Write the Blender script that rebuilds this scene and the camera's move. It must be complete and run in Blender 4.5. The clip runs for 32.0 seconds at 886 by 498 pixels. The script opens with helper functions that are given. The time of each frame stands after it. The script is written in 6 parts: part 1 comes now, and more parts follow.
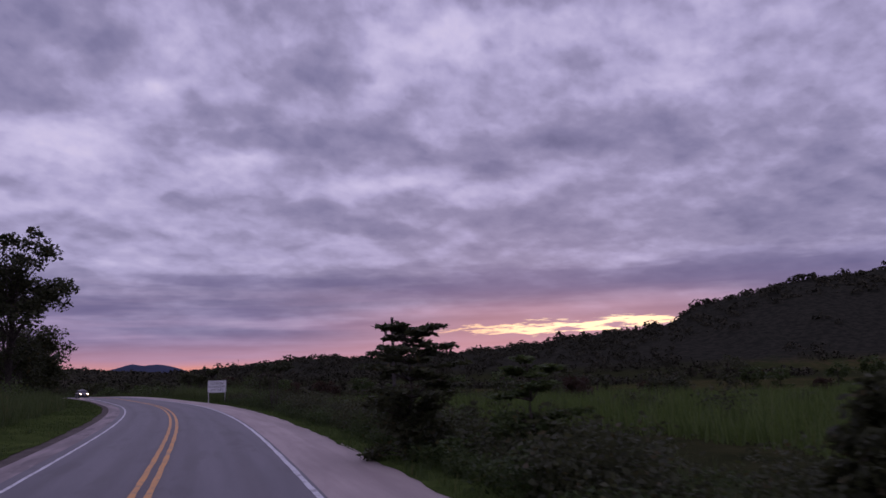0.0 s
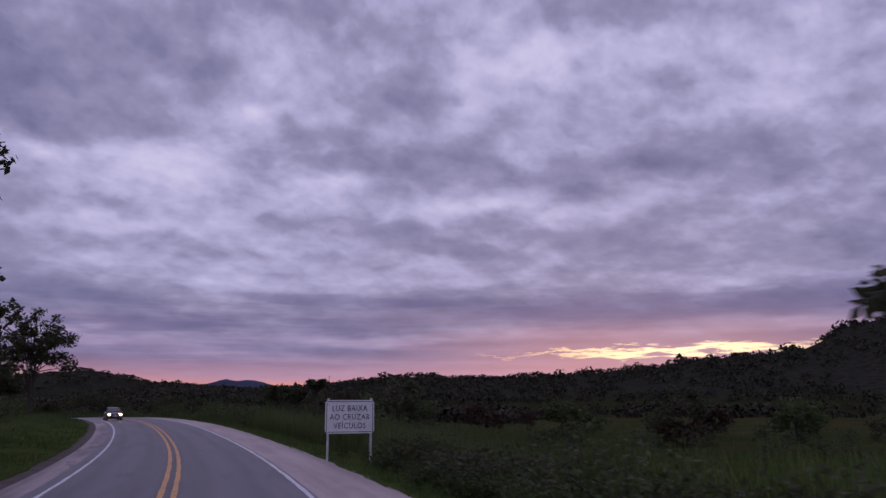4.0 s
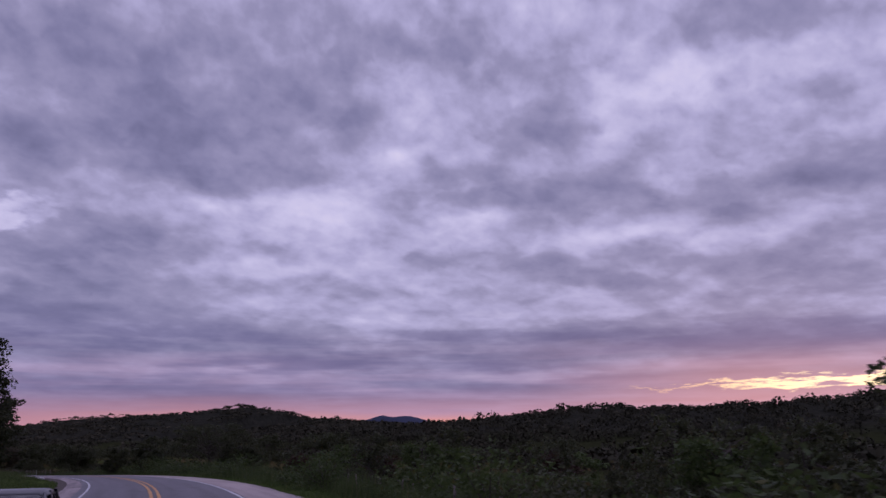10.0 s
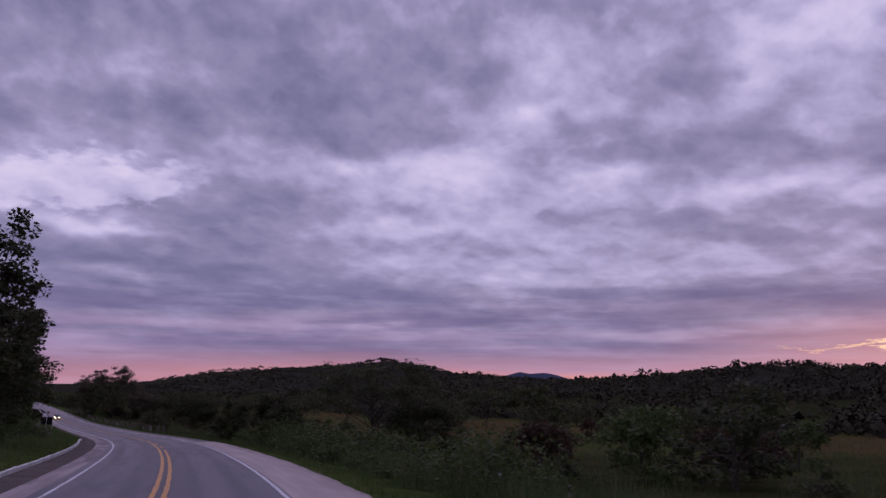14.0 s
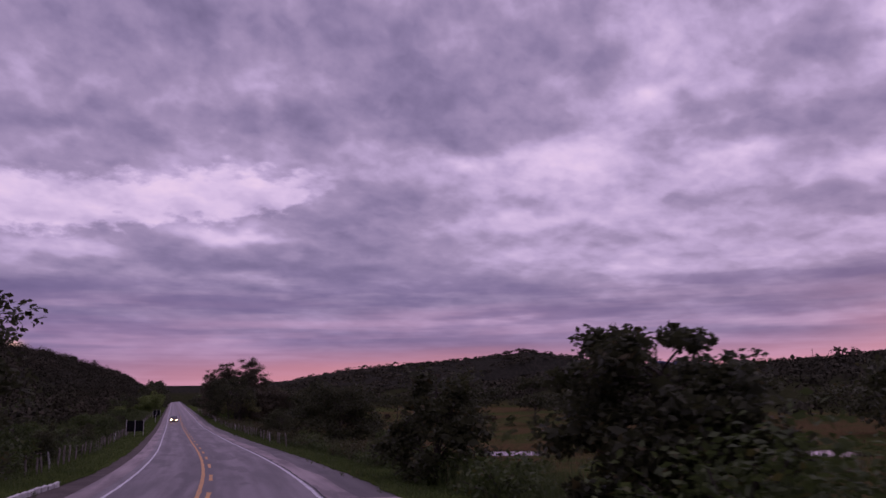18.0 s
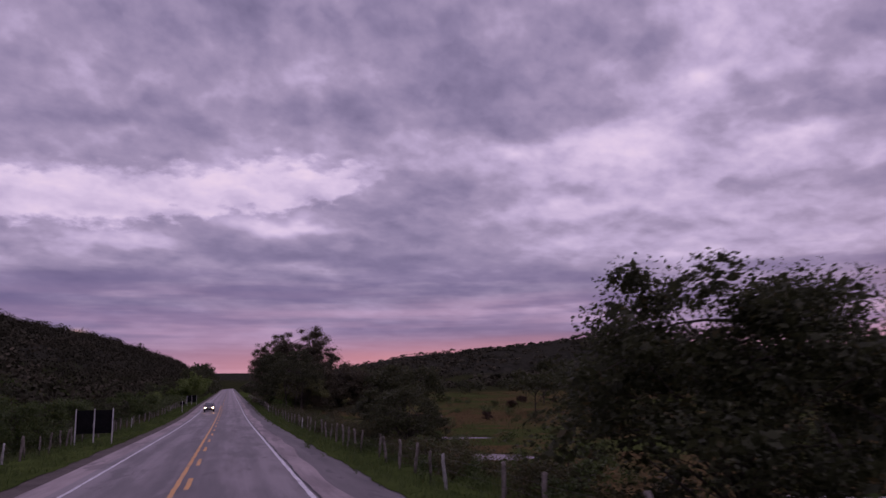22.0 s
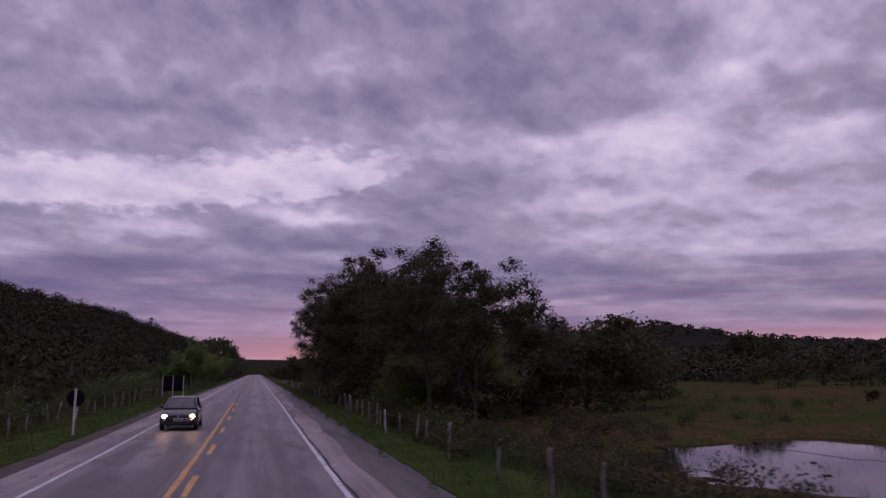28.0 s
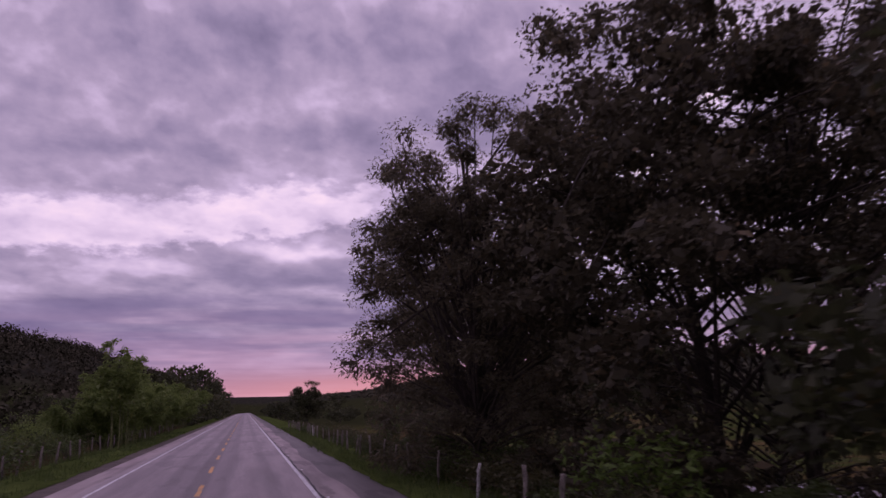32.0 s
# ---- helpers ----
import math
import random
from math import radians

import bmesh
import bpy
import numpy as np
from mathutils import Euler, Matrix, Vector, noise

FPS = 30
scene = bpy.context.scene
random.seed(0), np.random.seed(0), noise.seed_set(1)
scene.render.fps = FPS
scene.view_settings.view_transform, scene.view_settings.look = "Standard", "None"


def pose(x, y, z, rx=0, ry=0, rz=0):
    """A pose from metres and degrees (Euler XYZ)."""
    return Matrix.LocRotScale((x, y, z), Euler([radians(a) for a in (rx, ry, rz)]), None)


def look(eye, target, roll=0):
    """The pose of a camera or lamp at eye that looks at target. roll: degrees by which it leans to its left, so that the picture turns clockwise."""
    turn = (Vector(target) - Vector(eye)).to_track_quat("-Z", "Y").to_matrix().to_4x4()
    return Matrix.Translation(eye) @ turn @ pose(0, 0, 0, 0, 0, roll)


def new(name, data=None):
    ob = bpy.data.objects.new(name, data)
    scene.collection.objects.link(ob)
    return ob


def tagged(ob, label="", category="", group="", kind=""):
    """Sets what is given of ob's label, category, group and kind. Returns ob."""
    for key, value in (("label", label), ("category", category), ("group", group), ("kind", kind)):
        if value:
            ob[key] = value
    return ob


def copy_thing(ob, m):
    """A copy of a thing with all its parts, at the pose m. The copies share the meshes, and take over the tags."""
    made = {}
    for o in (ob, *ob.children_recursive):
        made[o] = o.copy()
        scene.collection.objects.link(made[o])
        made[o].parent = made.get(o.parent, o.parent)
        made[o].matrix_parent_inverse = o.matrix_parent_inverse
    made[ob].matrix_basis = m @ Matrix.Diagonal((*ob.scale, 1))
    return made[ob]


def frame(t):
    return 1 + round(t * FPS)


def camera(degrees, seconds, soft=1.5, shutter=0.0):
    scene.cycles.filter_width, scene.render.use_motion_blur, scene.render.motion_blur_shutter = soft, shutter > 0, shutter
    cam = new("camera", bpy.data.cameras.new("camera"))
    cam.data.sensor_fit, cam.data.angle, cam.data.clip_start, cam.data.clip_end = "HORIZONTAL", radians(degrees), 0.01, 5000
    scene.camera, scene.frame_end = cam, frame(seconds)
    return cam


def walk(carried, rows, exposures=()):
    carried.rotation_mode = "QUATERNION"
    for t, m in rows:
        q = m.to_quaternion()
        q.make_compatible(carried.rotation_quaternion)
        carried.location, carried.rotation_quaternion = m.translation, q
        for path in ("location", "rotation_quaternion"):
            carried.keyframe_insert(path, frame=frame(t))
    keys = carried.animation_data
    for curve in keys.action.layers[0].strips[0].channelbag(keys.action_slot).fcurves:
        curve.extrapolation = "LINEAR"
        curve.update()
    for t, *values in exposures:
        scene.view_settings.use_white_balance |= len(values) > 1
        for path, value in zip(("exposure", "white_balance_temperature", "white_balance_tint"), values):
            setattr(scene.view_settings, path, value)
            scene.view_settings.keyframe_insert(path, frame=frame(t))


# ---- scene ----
# ---------------------------------------------------------------- camera
cam = camera(59.5, 32.0, soft=1.5, shutter=0.22)
PATH = [
    (0, (1.543, 0.214, 2.466), (1.6675, 2.1818, 2.8008), -1.98),
    (0.5, (-0.041, 7.736, 2.556), (0.0304, 9.7052, 2.8983), -1.22),
    (1, (-1.698, 15.233, 2.659), (-1.6388, 17.2025, 3.0025), -0.85),
    (1.5, (-3.465, 22.681, 2.766), (-3.4500, 24.6482, 3.1265), -0.70),
    (2, (-5.305, 30.076, 2.867), (-5.3513, 32.0416, 3.2336), -0.49),
    (2.5, (-7.181, 37.387, 2.957), (-7.2307, 39.3510, 3.3310), -0.60),
    (4.5, (-15.930, 65.950, 3.233), (-16.0545, 67.9067, 3.6285), 0.01),
    (5, (-18.231, 72.873, 3.293), (-18.3764, 74.8273, 3.6922), 0.20),
    (5.5, (-20.431, 79.644, 3.340), (-20.5871, 81.5923, 3.7639), -0.31),
    (6, (-22.829, 86.197, 3.380), (-23.0480, 88.1397, 3.8022), -0.10),
    (6.5, (-25.332, 92.566, 3.421), (-25.6005, 94.5016, 3.8466), 0.25),
    (7, (-27.893, 98.779, 3.467), (-28.1844, 100.7074, 3.9105), 0.40),
    (7.5, (-30.450, 104.865, 3.526), (-30.7523, 106.7881, 3.9842), -0.62),
    (8, (-32.996, 110.877, 3.601), (-33.3243, 112.7943, 4.0655), -1.22),
    (8.5, (-35.559, 116.804, 3.687), (-35.9146, 118.7173, 4.1487), -1.23),
    (9, (-38.180, 122.646, 3.779), (-38.5678, 124.5529, 4.2408), -1.00),
    (9.5, (-40.906, 128.399, 3.867), (-41.3315, 130.2964, 4.3347), -0.73),
    (10, (-43.727, 134.079, 3.945), (-44.1895, 135.9642, 4.4266), -0.65),
    (10.5, (-46.618, 139.691, 4.005), (-47.1211, 141.5683, 4.4770), -0.63),
    (11, (-49.648, 145.262, 4.057), (-50.2019, 147.1276, 4.5183), -0.36),
    (11.5, (-52.809, 150.782, 4.101), (-53.3880, 152.6408, 4.5587), -0.68),
    (12, (-56.125, 156.250, 4.132), (-56.7465, 158.0974, 4.5798), -0.60),
    (12.5, (-59.619, 161.658, 4.142), (-60.3021, 163.4948, 4.5418), 0.29),
    (13, (-63.276, 167.024, 4.129), (-64.0071, 168.8433, 4.5240), 0.60),
    (13.5, (-67.042, 172.369, 4.087), (-67.8043, 174.1775, 4.4723), 0.41),
    (14, (-70.998, 177.727, 4.016), (-71.7902, 179.5244, 4.3929), 0.59),
    (14.5, (-75.112, 183.100, 3.920), (-75.9446, 184.8745, 4.3175), 0.54),
    (16.5, (-92.672, 204.268, 3.375), (-93.6464, 205.9727, 3.7552), -1.06),
    (17, (-97.487, 209.410, 3.196), (-98.4856, 211.1028, 3.5660), -1.17),
    (17.5, (-102.495, 214.598, 2.999), (-103.5253, 216.2703, 3.3758), -1.77),
    (18, (-107.721, 219.844, 2.794), (-108.7936, 221.4925, 3.1568), -0.92),
    (18.5, (-113.169, 225.120, 2.586), (-114.2744, 226.7471, 2.9479), 0.01),
    (19, (-118.781, 230.432, 2.373), (-119.8956, 232.0552, 2.7233), 0.18),
    (19.5, (-124.565, 235.800, 2.151), (-125.6821, 237.4306, 2.4564), -0.61),
    (20, (-130.521, 241.130, 1.926), (-131.6472, 242.7600, 2.1988), -1.02),
    (20.5, (-136.695, 246.397, 1.699), (-137.8529, 247.9916, 2.0405), -0.88),
    (21, (-143.056, 251.545, 1.476), (-144.2247, 253.1265, 1.8407), -0.32),
    (21.5, (-149.447, 256.767, 1.250), (-150.6143, 258.3478, 1.6223), -0.94),
    (22, (-155.925, 261.933, 1.027), (-157.1053, 263.5121, 1.3634), -0.91),
    (22.5, (-162.423, 266.983, 0.814), (-163.6087, 268.5631, 1.1264), -1.26),
    (23, (-168.615, 271.998, 0.625), (-169.8210, 273.5616, 0.9426), -1.14),
    (23.5, (-174.945, 276.929, 0.455), (-176.1803, 278.4705, 0.7681), -0.64),
    (24, (-181.236, 282.078, 0.302), (-182.4886, 283.6047, 0.6189), -0.33),
    (24.5, (-187.674, 287.182, 0.158), (-188.9244, 288.7036, 0.5061), -0.13),
    (25, (-194.194, 292.250, 0.016), (-195.4386, 293.7726, 0.3803), -0.98),
    (25.5, (-200.746, 297.311, -0.129), (-201.9843, 298.8324, 0.2612), -1.03),
    (27.5, (-226.981, 317.478, -0.629), (-228.2227, 319.0146, -0.3176), -0.05),
    (28, (-233.486, 322.565, -0.717), (-234.7219, 324.1057, -0.4028), 0.10),
    (28.5, (-240.006, 327.588, -0.789), (-241.2409, 329.1319, -0.4862), -0.13),
    (29, (-246.521, 332.611, -0.842), (-247.7585, 334.1535, -0.5437), -0.42),
    (29.5, (-253.141, 337.585, -0.877), (-254.3700, 339.1327, -0.5700), -1.03),
    (30, (-259.626, 342.656, -0.886), (-260.8535, 344.2039, -0.5745), -1.18),
    (30.5, (-266.149, 347.641, -0.869), (-267.3615, 349.1982, -0.5450), -0.76),
    (31, (-272.583, 352.612, -0.837), (-273.7879, 354.1642, -0.4647), -1.10),
    (31.5, (-278.904, 357.665, -0.798), (-280.1096, 359.2123, -0.4073), -1.14),
    (32, (-285.184, 362.735, -0.773), (-286.3849, 364.2853, -0.3799), -1.66),
]

EXPOSURES = [
    (0.0, -0.10, 6500, 10), (1.0, 0.02, 6750, 16), (2.0, -0.08, 6550, 11), (5.0, -0.08, 6380, 4), (6.0, -0.08, 6380, 1), (8.0, -0.03, 6300, -2), (9.0, -0.02, 6300, 3), (11.0, -0.02, 6450, 8), (13.0, -0.05, 6480, 9), (14.5, -0.05, 6600, 14),
    (17.0, 0.02, 7050, 30), (19.0, 0.0, 7200, 24), (20.0, 0.0, 7100, 13), (21.0, -0.12, 6900, 27), (22.0, 0.06, 7300, 20), (23.0, -0.05, 7150, 20), (25.0, -0.05, 7000, 21),
    (28.0, -0.02, 7150, 14), (29.0, 0.08, 7050, 11), (30.0, 0.22, 7200, 24), (31.0, 0.16, 7350, 27), (32.0, 0.28, 7650, 24),
]
walk(cam, [(t, look(eye, target, roll)) for t, eye, target, roll in PATH], EXPOSURES)


# ---------------------------------------------------------------- sky
def lin(r, g, b):
    """Linear colour from display values 0..255."""
    return tuple((c / 255 / 12.92 if c <= 10 else ((c / 255 + 0.055) / 1.055) ** 2.4) for c in (r, g, b)) + (1.0,)


class Nodes:
    """Short ways to chain shader nodes."""

    def __init__(self, tree):
        self.t = tree

    def add(self, kind):
        return self.t.nodes.new(kind)

    def attribute(self, name):
        n = self.add("ShaderNodeAttribute")
        n.attribute_name = name
        return n.outputs["Fac"]

    def put(self, socket, value):
        if isinstance(value, bpy.types.NodeSocket):
            self.t.links.new(value, socket)
        elif value is not None:
            socket.default_value = value

    def m(self, op, a, b=None, c=None, clamp=False):
        n = self.add("ShaderNodeMath")
        n.operation, n.use_clamp = op, clamp
        for s, v in zip(n.inputs, (a, b, c)):
            self.put(s, v)
        return n.outputs[0]

    def step(self, x, lo, hi):
        n = self.add("ShaderNodeMapRange")
        n.interpolation_type = "SMOOTHSTEP"
        for s, v in zip(n.inputs, (x, lo, hi, 0.0, 1.0)):
            self.put(s, v)
        return n.outputs[0]

    def mix(self, f, a, b, blend="MIX"):
        n = self.add("ShaderNodeMix")
        n.data_type, n.blend_type = "RGBA", blend
        self.put(n.inputs[0], f), self.put(n.inputs[6], a), self.put(n.inputs[7], b)
        return n.outputs[2]

    def vec(self, x, y, z=0.0):
        n = self.add("ShaderNodeCombineXYZ")
        for s, v in zip(n.inputs, (x, y, z)):
            self.put(s, v)
        return n.outputs[0]

    def noise(self, v, scale, detail=4.0, rough=0.55, out=0, distortion=0.0):
        n = self.add("ShaderNodeTexNoise")
        self.put(n.inputs["Vector"], v)
        n.inputs["Scale"].default_value, n.inputs["Detail"].default_value = scale, detail
        n.inputs["Roughness"].default_value, n.inputs["Distortion"].default_value = rough, distortion
        return n.outputs[out]

    def ramp(self, f, stops):
        n = self.add("ShaderNodeValToRGB")
        r = n.color_ramp
        while len(r.elements) < len(stops):
            r.elements.new(0.5)
        for e, (p, c) in zip(r.elements, stops):
            e.position, e.color = p, c
        self.put(n.inputs[0], f)
        return n.outputs[0]


sky = bpy.data.worlds.new("sky")
sky.use_nodes = True
scene.world = sky
W = Nodes(sky.node_tree)
way = W.add("ShaderNodeTexCoord").outputs["Generated"]
sep = W.add("ShaderNodeSeparateXYZ")
W.put(sep.inputs[0], way)
dx, dy, dz = sep.outputs
az = W.m("MULTIPLY_ADD", W.m("ARCTAN2", W.m("MULTIPLY", dx, -1.0), dy), 57.2958 / 1.0979, 3.0327)   # degrees, to the left of +y
el = W.m("MULTIPLY", W.m("ARCSINE", dz), 57.2958 / 1.0979)
# the clouds lie flatter and closer towards the skyline
rise = W.m("MULTIPLY", W.m("LOGARITHM", W.m("ADD", W.m("MAXIMUM", el, 0.0), 6.0), math.e), 27.0)
bend = W.add("ShaderNodeSeparateColor")
W.put(bend.inputs[0], W.noise(W.vec(az, rise, 2.0), 0.35, 3.0, 0.55, out=1))
deck_u = W.m("ADD", az, W.m("MULTIPLY", W.m("SUBTRACT", bend.outputs[0], 0.5), 3.2))
deck_v = W.m("ADD", rise, W.m("MULTIPLY", W.m("SUBTRACT", bend.outputs[1], 0.5), 3.2))
deck_v = W.m("ADD", deck_v, W.m("MULTIPLY", az, -0.10))                       # the bands climb a little to the right
tufts = W.noise(W.vec(W.m("MULTIPLY", az, 0.62), W.m("MULTIPLY", el, 1.30), 2.0), 1.0, 6.0, 0.53, distortion=0.12)
warp = W.noise(W.vec(W.m("MULTIPLY", az, 0.16), W.m("MULTIPLY", el, 0.30), 3.0), 1.0, 3.0, 0.5, out=1)
wsep = W.add("ShaderNodeSeparateColor")
W.put(wsep.inputs[0], warp)
azw = W.m("ADD", az, W.m("MULTIPLY", W.m("SUBTRACT", wsep.outputs[0], 0.5), 9.0))
elw = W.m("ADD", el, W.m("MULTIPLY", W.m("SUBTRACT", wsep.outputs[1], 0.5), 4.0))


def billow(size, seed_, detail_, rough_, over=0.0, wide_=0.75):
    """Lumpy cloud; over looks it up a little higher."""
    return W.noise(W.vec(W.m("MULTIPLY", az, wide_), W.m("ADD", W.m("ADD", rise, W.m("MULTIPLY", az, -0.10)), over), seed_), size, detail_, rough_)


def cells(size, seed_, detail_):
    """Rounded puffs that stand close together: 0 in the middle of one, about 0.6 in the gaps."""
    n_ = W.add("ShaderNodeTexVoronoi")
    n_.feature, n_.voronoi_dimensions = "SMOOTH_F1", "3D"
    W.put(n_.inputs["Vector"], W.vec(W.m("MULTIPLY", deck_u, 0.62), deck_v, seed_))
    for key, value in (("Scale", size), ("Detail", detail_), ("Roughness", 0.55), ("Smoothness", 0.8)):
        n_.inputs[key].default_value = value
    return n_.outputs["Distance"]


masses = billow(0.09, 1.0, 3.0, 0.5, 0.0, 0.6)
lumps = billow(0.26, 4.0, 4.0, 0.5)
lumps_over = billow(0.26, 4.0, 2.5, 0.5, 1.1)
curds = billow(0.75, 8.0, 5.0, 0.55, 0.0, 0.8)
puffs = cells(0.20, 3.0, 2.0)
small_puffs = cells(0.52, 6.0, 2.0)
thick = W.m("ADD", 0.438, W.m("MULTIPLY", W.m("SUBTRACT", masses, 0.5), 0.20))
thick = W.m("ADD", thick, W.m("MULTIPLY", W.m("SUBTRACT", lumps, 0.5), 0.22))
thick = W.m("ADD", thick, W.m("MULTIPLY", W.m("SUBTRACT", lumps, lumps_over), 0.16))       # lit heads, dark bases
thick = W.m("ADD", thick, W.m("MULTIPLY", W.m("SUBTRACT", curds, 0.5), 0.15))
thick = W.m("ADD", thick, W.m("MULTIPLY", W.m("SUBTRACT", puffs, 0.40), 0.16))
thick = W.m("ADD", thick, W.m("MULTIPLY", W.m("SUBTRACT", small_puffs, 0.40), 0.10))
thick = W.m("SUBTRACT", thick, W.m("MULTIPLY", W.m("MULTIPLY", W.step(el, 2.0, 6.0), W.step(el, 15.0, 9.0)), 0.035))
# large thin and thick places of the cloud deck: azimuth, elevation, half widths, brightness
CLOUDS_WEST = [
    (29, 13.6, 7, 1.6, 0.13), (21, 18, 3.5, 1.6, 0.09), (14, 14.5, 2.5, 1.0, 0.10), (24, 9.2, 10, 1.2, 0.10),
    (-2, 22.5, 9, 2.6, 0.13), (-16, 20, 6, 2.4, 0.11), (2, 13, 11, 0.8, 0.07), (10, 16.6, 8, 1.4, -0.10),
    (-8, 15.4, 9, 1.0, -0.10), (7, 20.8, 4, 2.2, -0.08), (34, 19, 7, 3.5, -0.09), (0, 5.9, 24, 0.7, -0.10),
    (-12, 10, 14, 1.6, -0.04), (14, 26, 9, 2.0, -0.03),
]
CLOUDS_SOUTH = [
    (38, 12.6, 6.5, 1.5, -0.13), (50, 8.6, 13, 1.5, -0.10), (56, 22, 14, 3.5, -0.09), (45, 17.4, 7, 1.4, -0.10),
    (60, 15.9, 8, 1.2, -0.09), (31, 15.2, 3, 0.9, 0.10), (25.5, 16, 4, 0.9, 0.11), (18.5, 18.8, 3, 1.0, 0.09),
    (26, 11.2, 5, 0.7, 0.11), (18, 8.2, 9, 1.1, 0.06), (46.5, 10.5, 3.2, 0.45, 0.17), (60, 8.9, 5, 0.5, 0.13),
    (40, 6.0, 16, 0.9, -0.05), (36, 24, 10, 2.2, -0.05),
]
for a0, e0, wa, we, gain in CLOUDS_WEST + CLOUDS_SOUTH:
    qa = W.m("POWER", W.m("ABSOLUTE", W.m("DIVIDE", W.m("SUBTRACT", azw, float(a0)), float(wa))), 2.0)
    qe = W.m("POWER", W.m("ABSOLUTE", W.m("DIVIDE", W.m("SUBTRACT", elw, float(e0)), float(we))), 2.0)
    thick = W.m("ADD", thick, W.m("MULTIPLY", W.m("EXPONENT", W.m("MULTIPLY", W.m("ADD", qa, qe), -1.0)), gain*1.2))
# the long bright break in the clouds over the straight road
lower = W.m("ADD", 10.0, W.m("MULTIPLY", W.m("POWER", W.m("DIVIDE", W.m("MAXIMUM", W.m("SUBTRACT", 60.0, az), 0.0), 18.0), 2.0), 3.3))
upper = W.m("ADD", 13.4, W.m("MULTIPLY", W.m("SUBTRACT", 60.0, az), 0.07))
elg = W.m("ADD", el, W.m("MULTIPLY", W.m("SUBTRACT", wsep.outputs[1], 0.5), 2.6))
elg = W.m("ADD", elg, W.m("MULTIPLY", W.m("SUBTRACT", tufts, 0.5), 3.0))
gap = W.m("MULTIPLY", W.step(W.m("SUBTRACT", elg, lower), -0.35, 0.5), W.step(W.m("SUBTRACT", upper, elg), -0.5, 0.7))
gap = W.m("MULTIPLY", W.m("MULTIPLY", gap, W.step(az, 38.5, 44.0)), W.step(az, 90.0, 70.0))
thick = W.m("ADD", thick, W.m("MULTIPLY", gap, 0.18))
cloud = W.ramp(thick, [(0.30, lin(108, 105, 143)), (0.42, lin(131, 126, 165)), (0.52, lin(152, 145, 183)),
                       (0.61, lin(178, 170, 211)), (0.72, lin(205, 196, 233)), (0.86, lin(229, 217, 243))])
# dusk colours low down: streaked purple, then rose and orange on the skyline
streak = W.noise(W.vec(W.m("MULTIPLY", az, 0.045), W.m("MULTIPLY", el, 0.8), 1.0), 1.0, 4.0, 0.5)
low = W.m("MULTIPLY", W.step(el, 8.0, 2.5), 0.75)
dusk = W.mix(W.step(streak, 0.36, 0.66), lin(94, 88, 134), lin(166, 138, 176))
col = W.mix(low, cloud, dusk)
rosy_az = W.m("MULTIPLY", W.step(az, 74.0, 34.0), W.step(az, -45.0, 0.0))
rose = W.m("MULTIPLY", W.m("MULTIPLY", W.step(W.m("ADD", el, W.m("MULTIPLY", W.m("SUBTRACT", streak, 0.5), 2.4)), 3.5, 0.5), rosy_az), 0.88)
col = W.mix(rose, col, lin(214, 148, 158))
hot = W.m("MULTIPLY", W.step(W.m("ADD", el, W.m("MULTIPLY", W.m("SUBTRACT", streak, 0.5), 1.6)), 2.1, 0.6), W.step(W.m("ABSOLUTE", W.m("SUBTRACT", az, 17.0)), 26.0, 4.0))
col = W.mix(W.m("MULTIPLY", hot, 0.85), col, lin(250, 158, 126))
# slate-blue bars of cloud over the glow
bars = W.noise(W.vec(W.m("MULTIPLY", az, 0.07), W.m("MULTIPLY", el, 0.55), 8.0), 1.0, 4.0, 0.5)
bar = W.m("MULTIPLY", W.step(bars, 0.44, 0.58), W.m("MULTIPLY", W.step(el, 2.6, 4.4), W.step(el, 9.5, 6.0)))
col = W.mix(W.m("MULTIPLY", bar, 0.55), col, lin(94, 90, 138))
# the strip of open sky over the set sun
sun_az = -9.0
near_sun = W.step(W.m("ABSOLUTE", W.m("SUBTRACT", az, sun_az)), 22.0, 4.0)
halo = W.m("MULTIPLY", W.m("MULTIPLY", near_sun, W.step(W.m("ABSOLUTE", W.m("SUBTRACT", el, 3.2)), 3.0, 0.2)), 0.38)
col = W.mix(halo, col, lin(236, 168, 170))
mid = W.m("ADD", 3.24, W.m("MULTIPLY", W.m("MAXIMUM", W.m("SUBTRACT", -3.0, az), 0.0), 0.018))
rag = W.noise(W.vec(W.m("MULTIPLY", az, 0.28), W.m("MULTIPLY", el, 1.9), 7.0), 1.0, 6.0, 0.65)
elr = W.m("ADD", el, W.m("MULTIPLY", W.m("SUBTRACT", rag, 0.5), 3.0))
wide = W.m("ADD", 0.05, W.m("MULTIPLY", W.step(az, 4.0, -9.0), 0.27))
strip = W.step(W.m("SUBTRACT", wide, W.m("ABSOLUTE", W.m("SUBTRACT", elr, mid))), -0.10, 0.22)
strip = W.m("MULTIPLY", W.m("MULTIPLY", strip, W.step(az, 4.2, 2.2)), W.step(az, -21.0, -14.5))
bright = W.mix(W.step(W.m("ABSOLUTE", W.m("SUBTRACT", az, -10.0)), 12.0, 1.0), (1.05, 0.62, 0.42, 1), (1.55, 1.18, 0.74, 1))
col = W.mix(strip, col, bright)
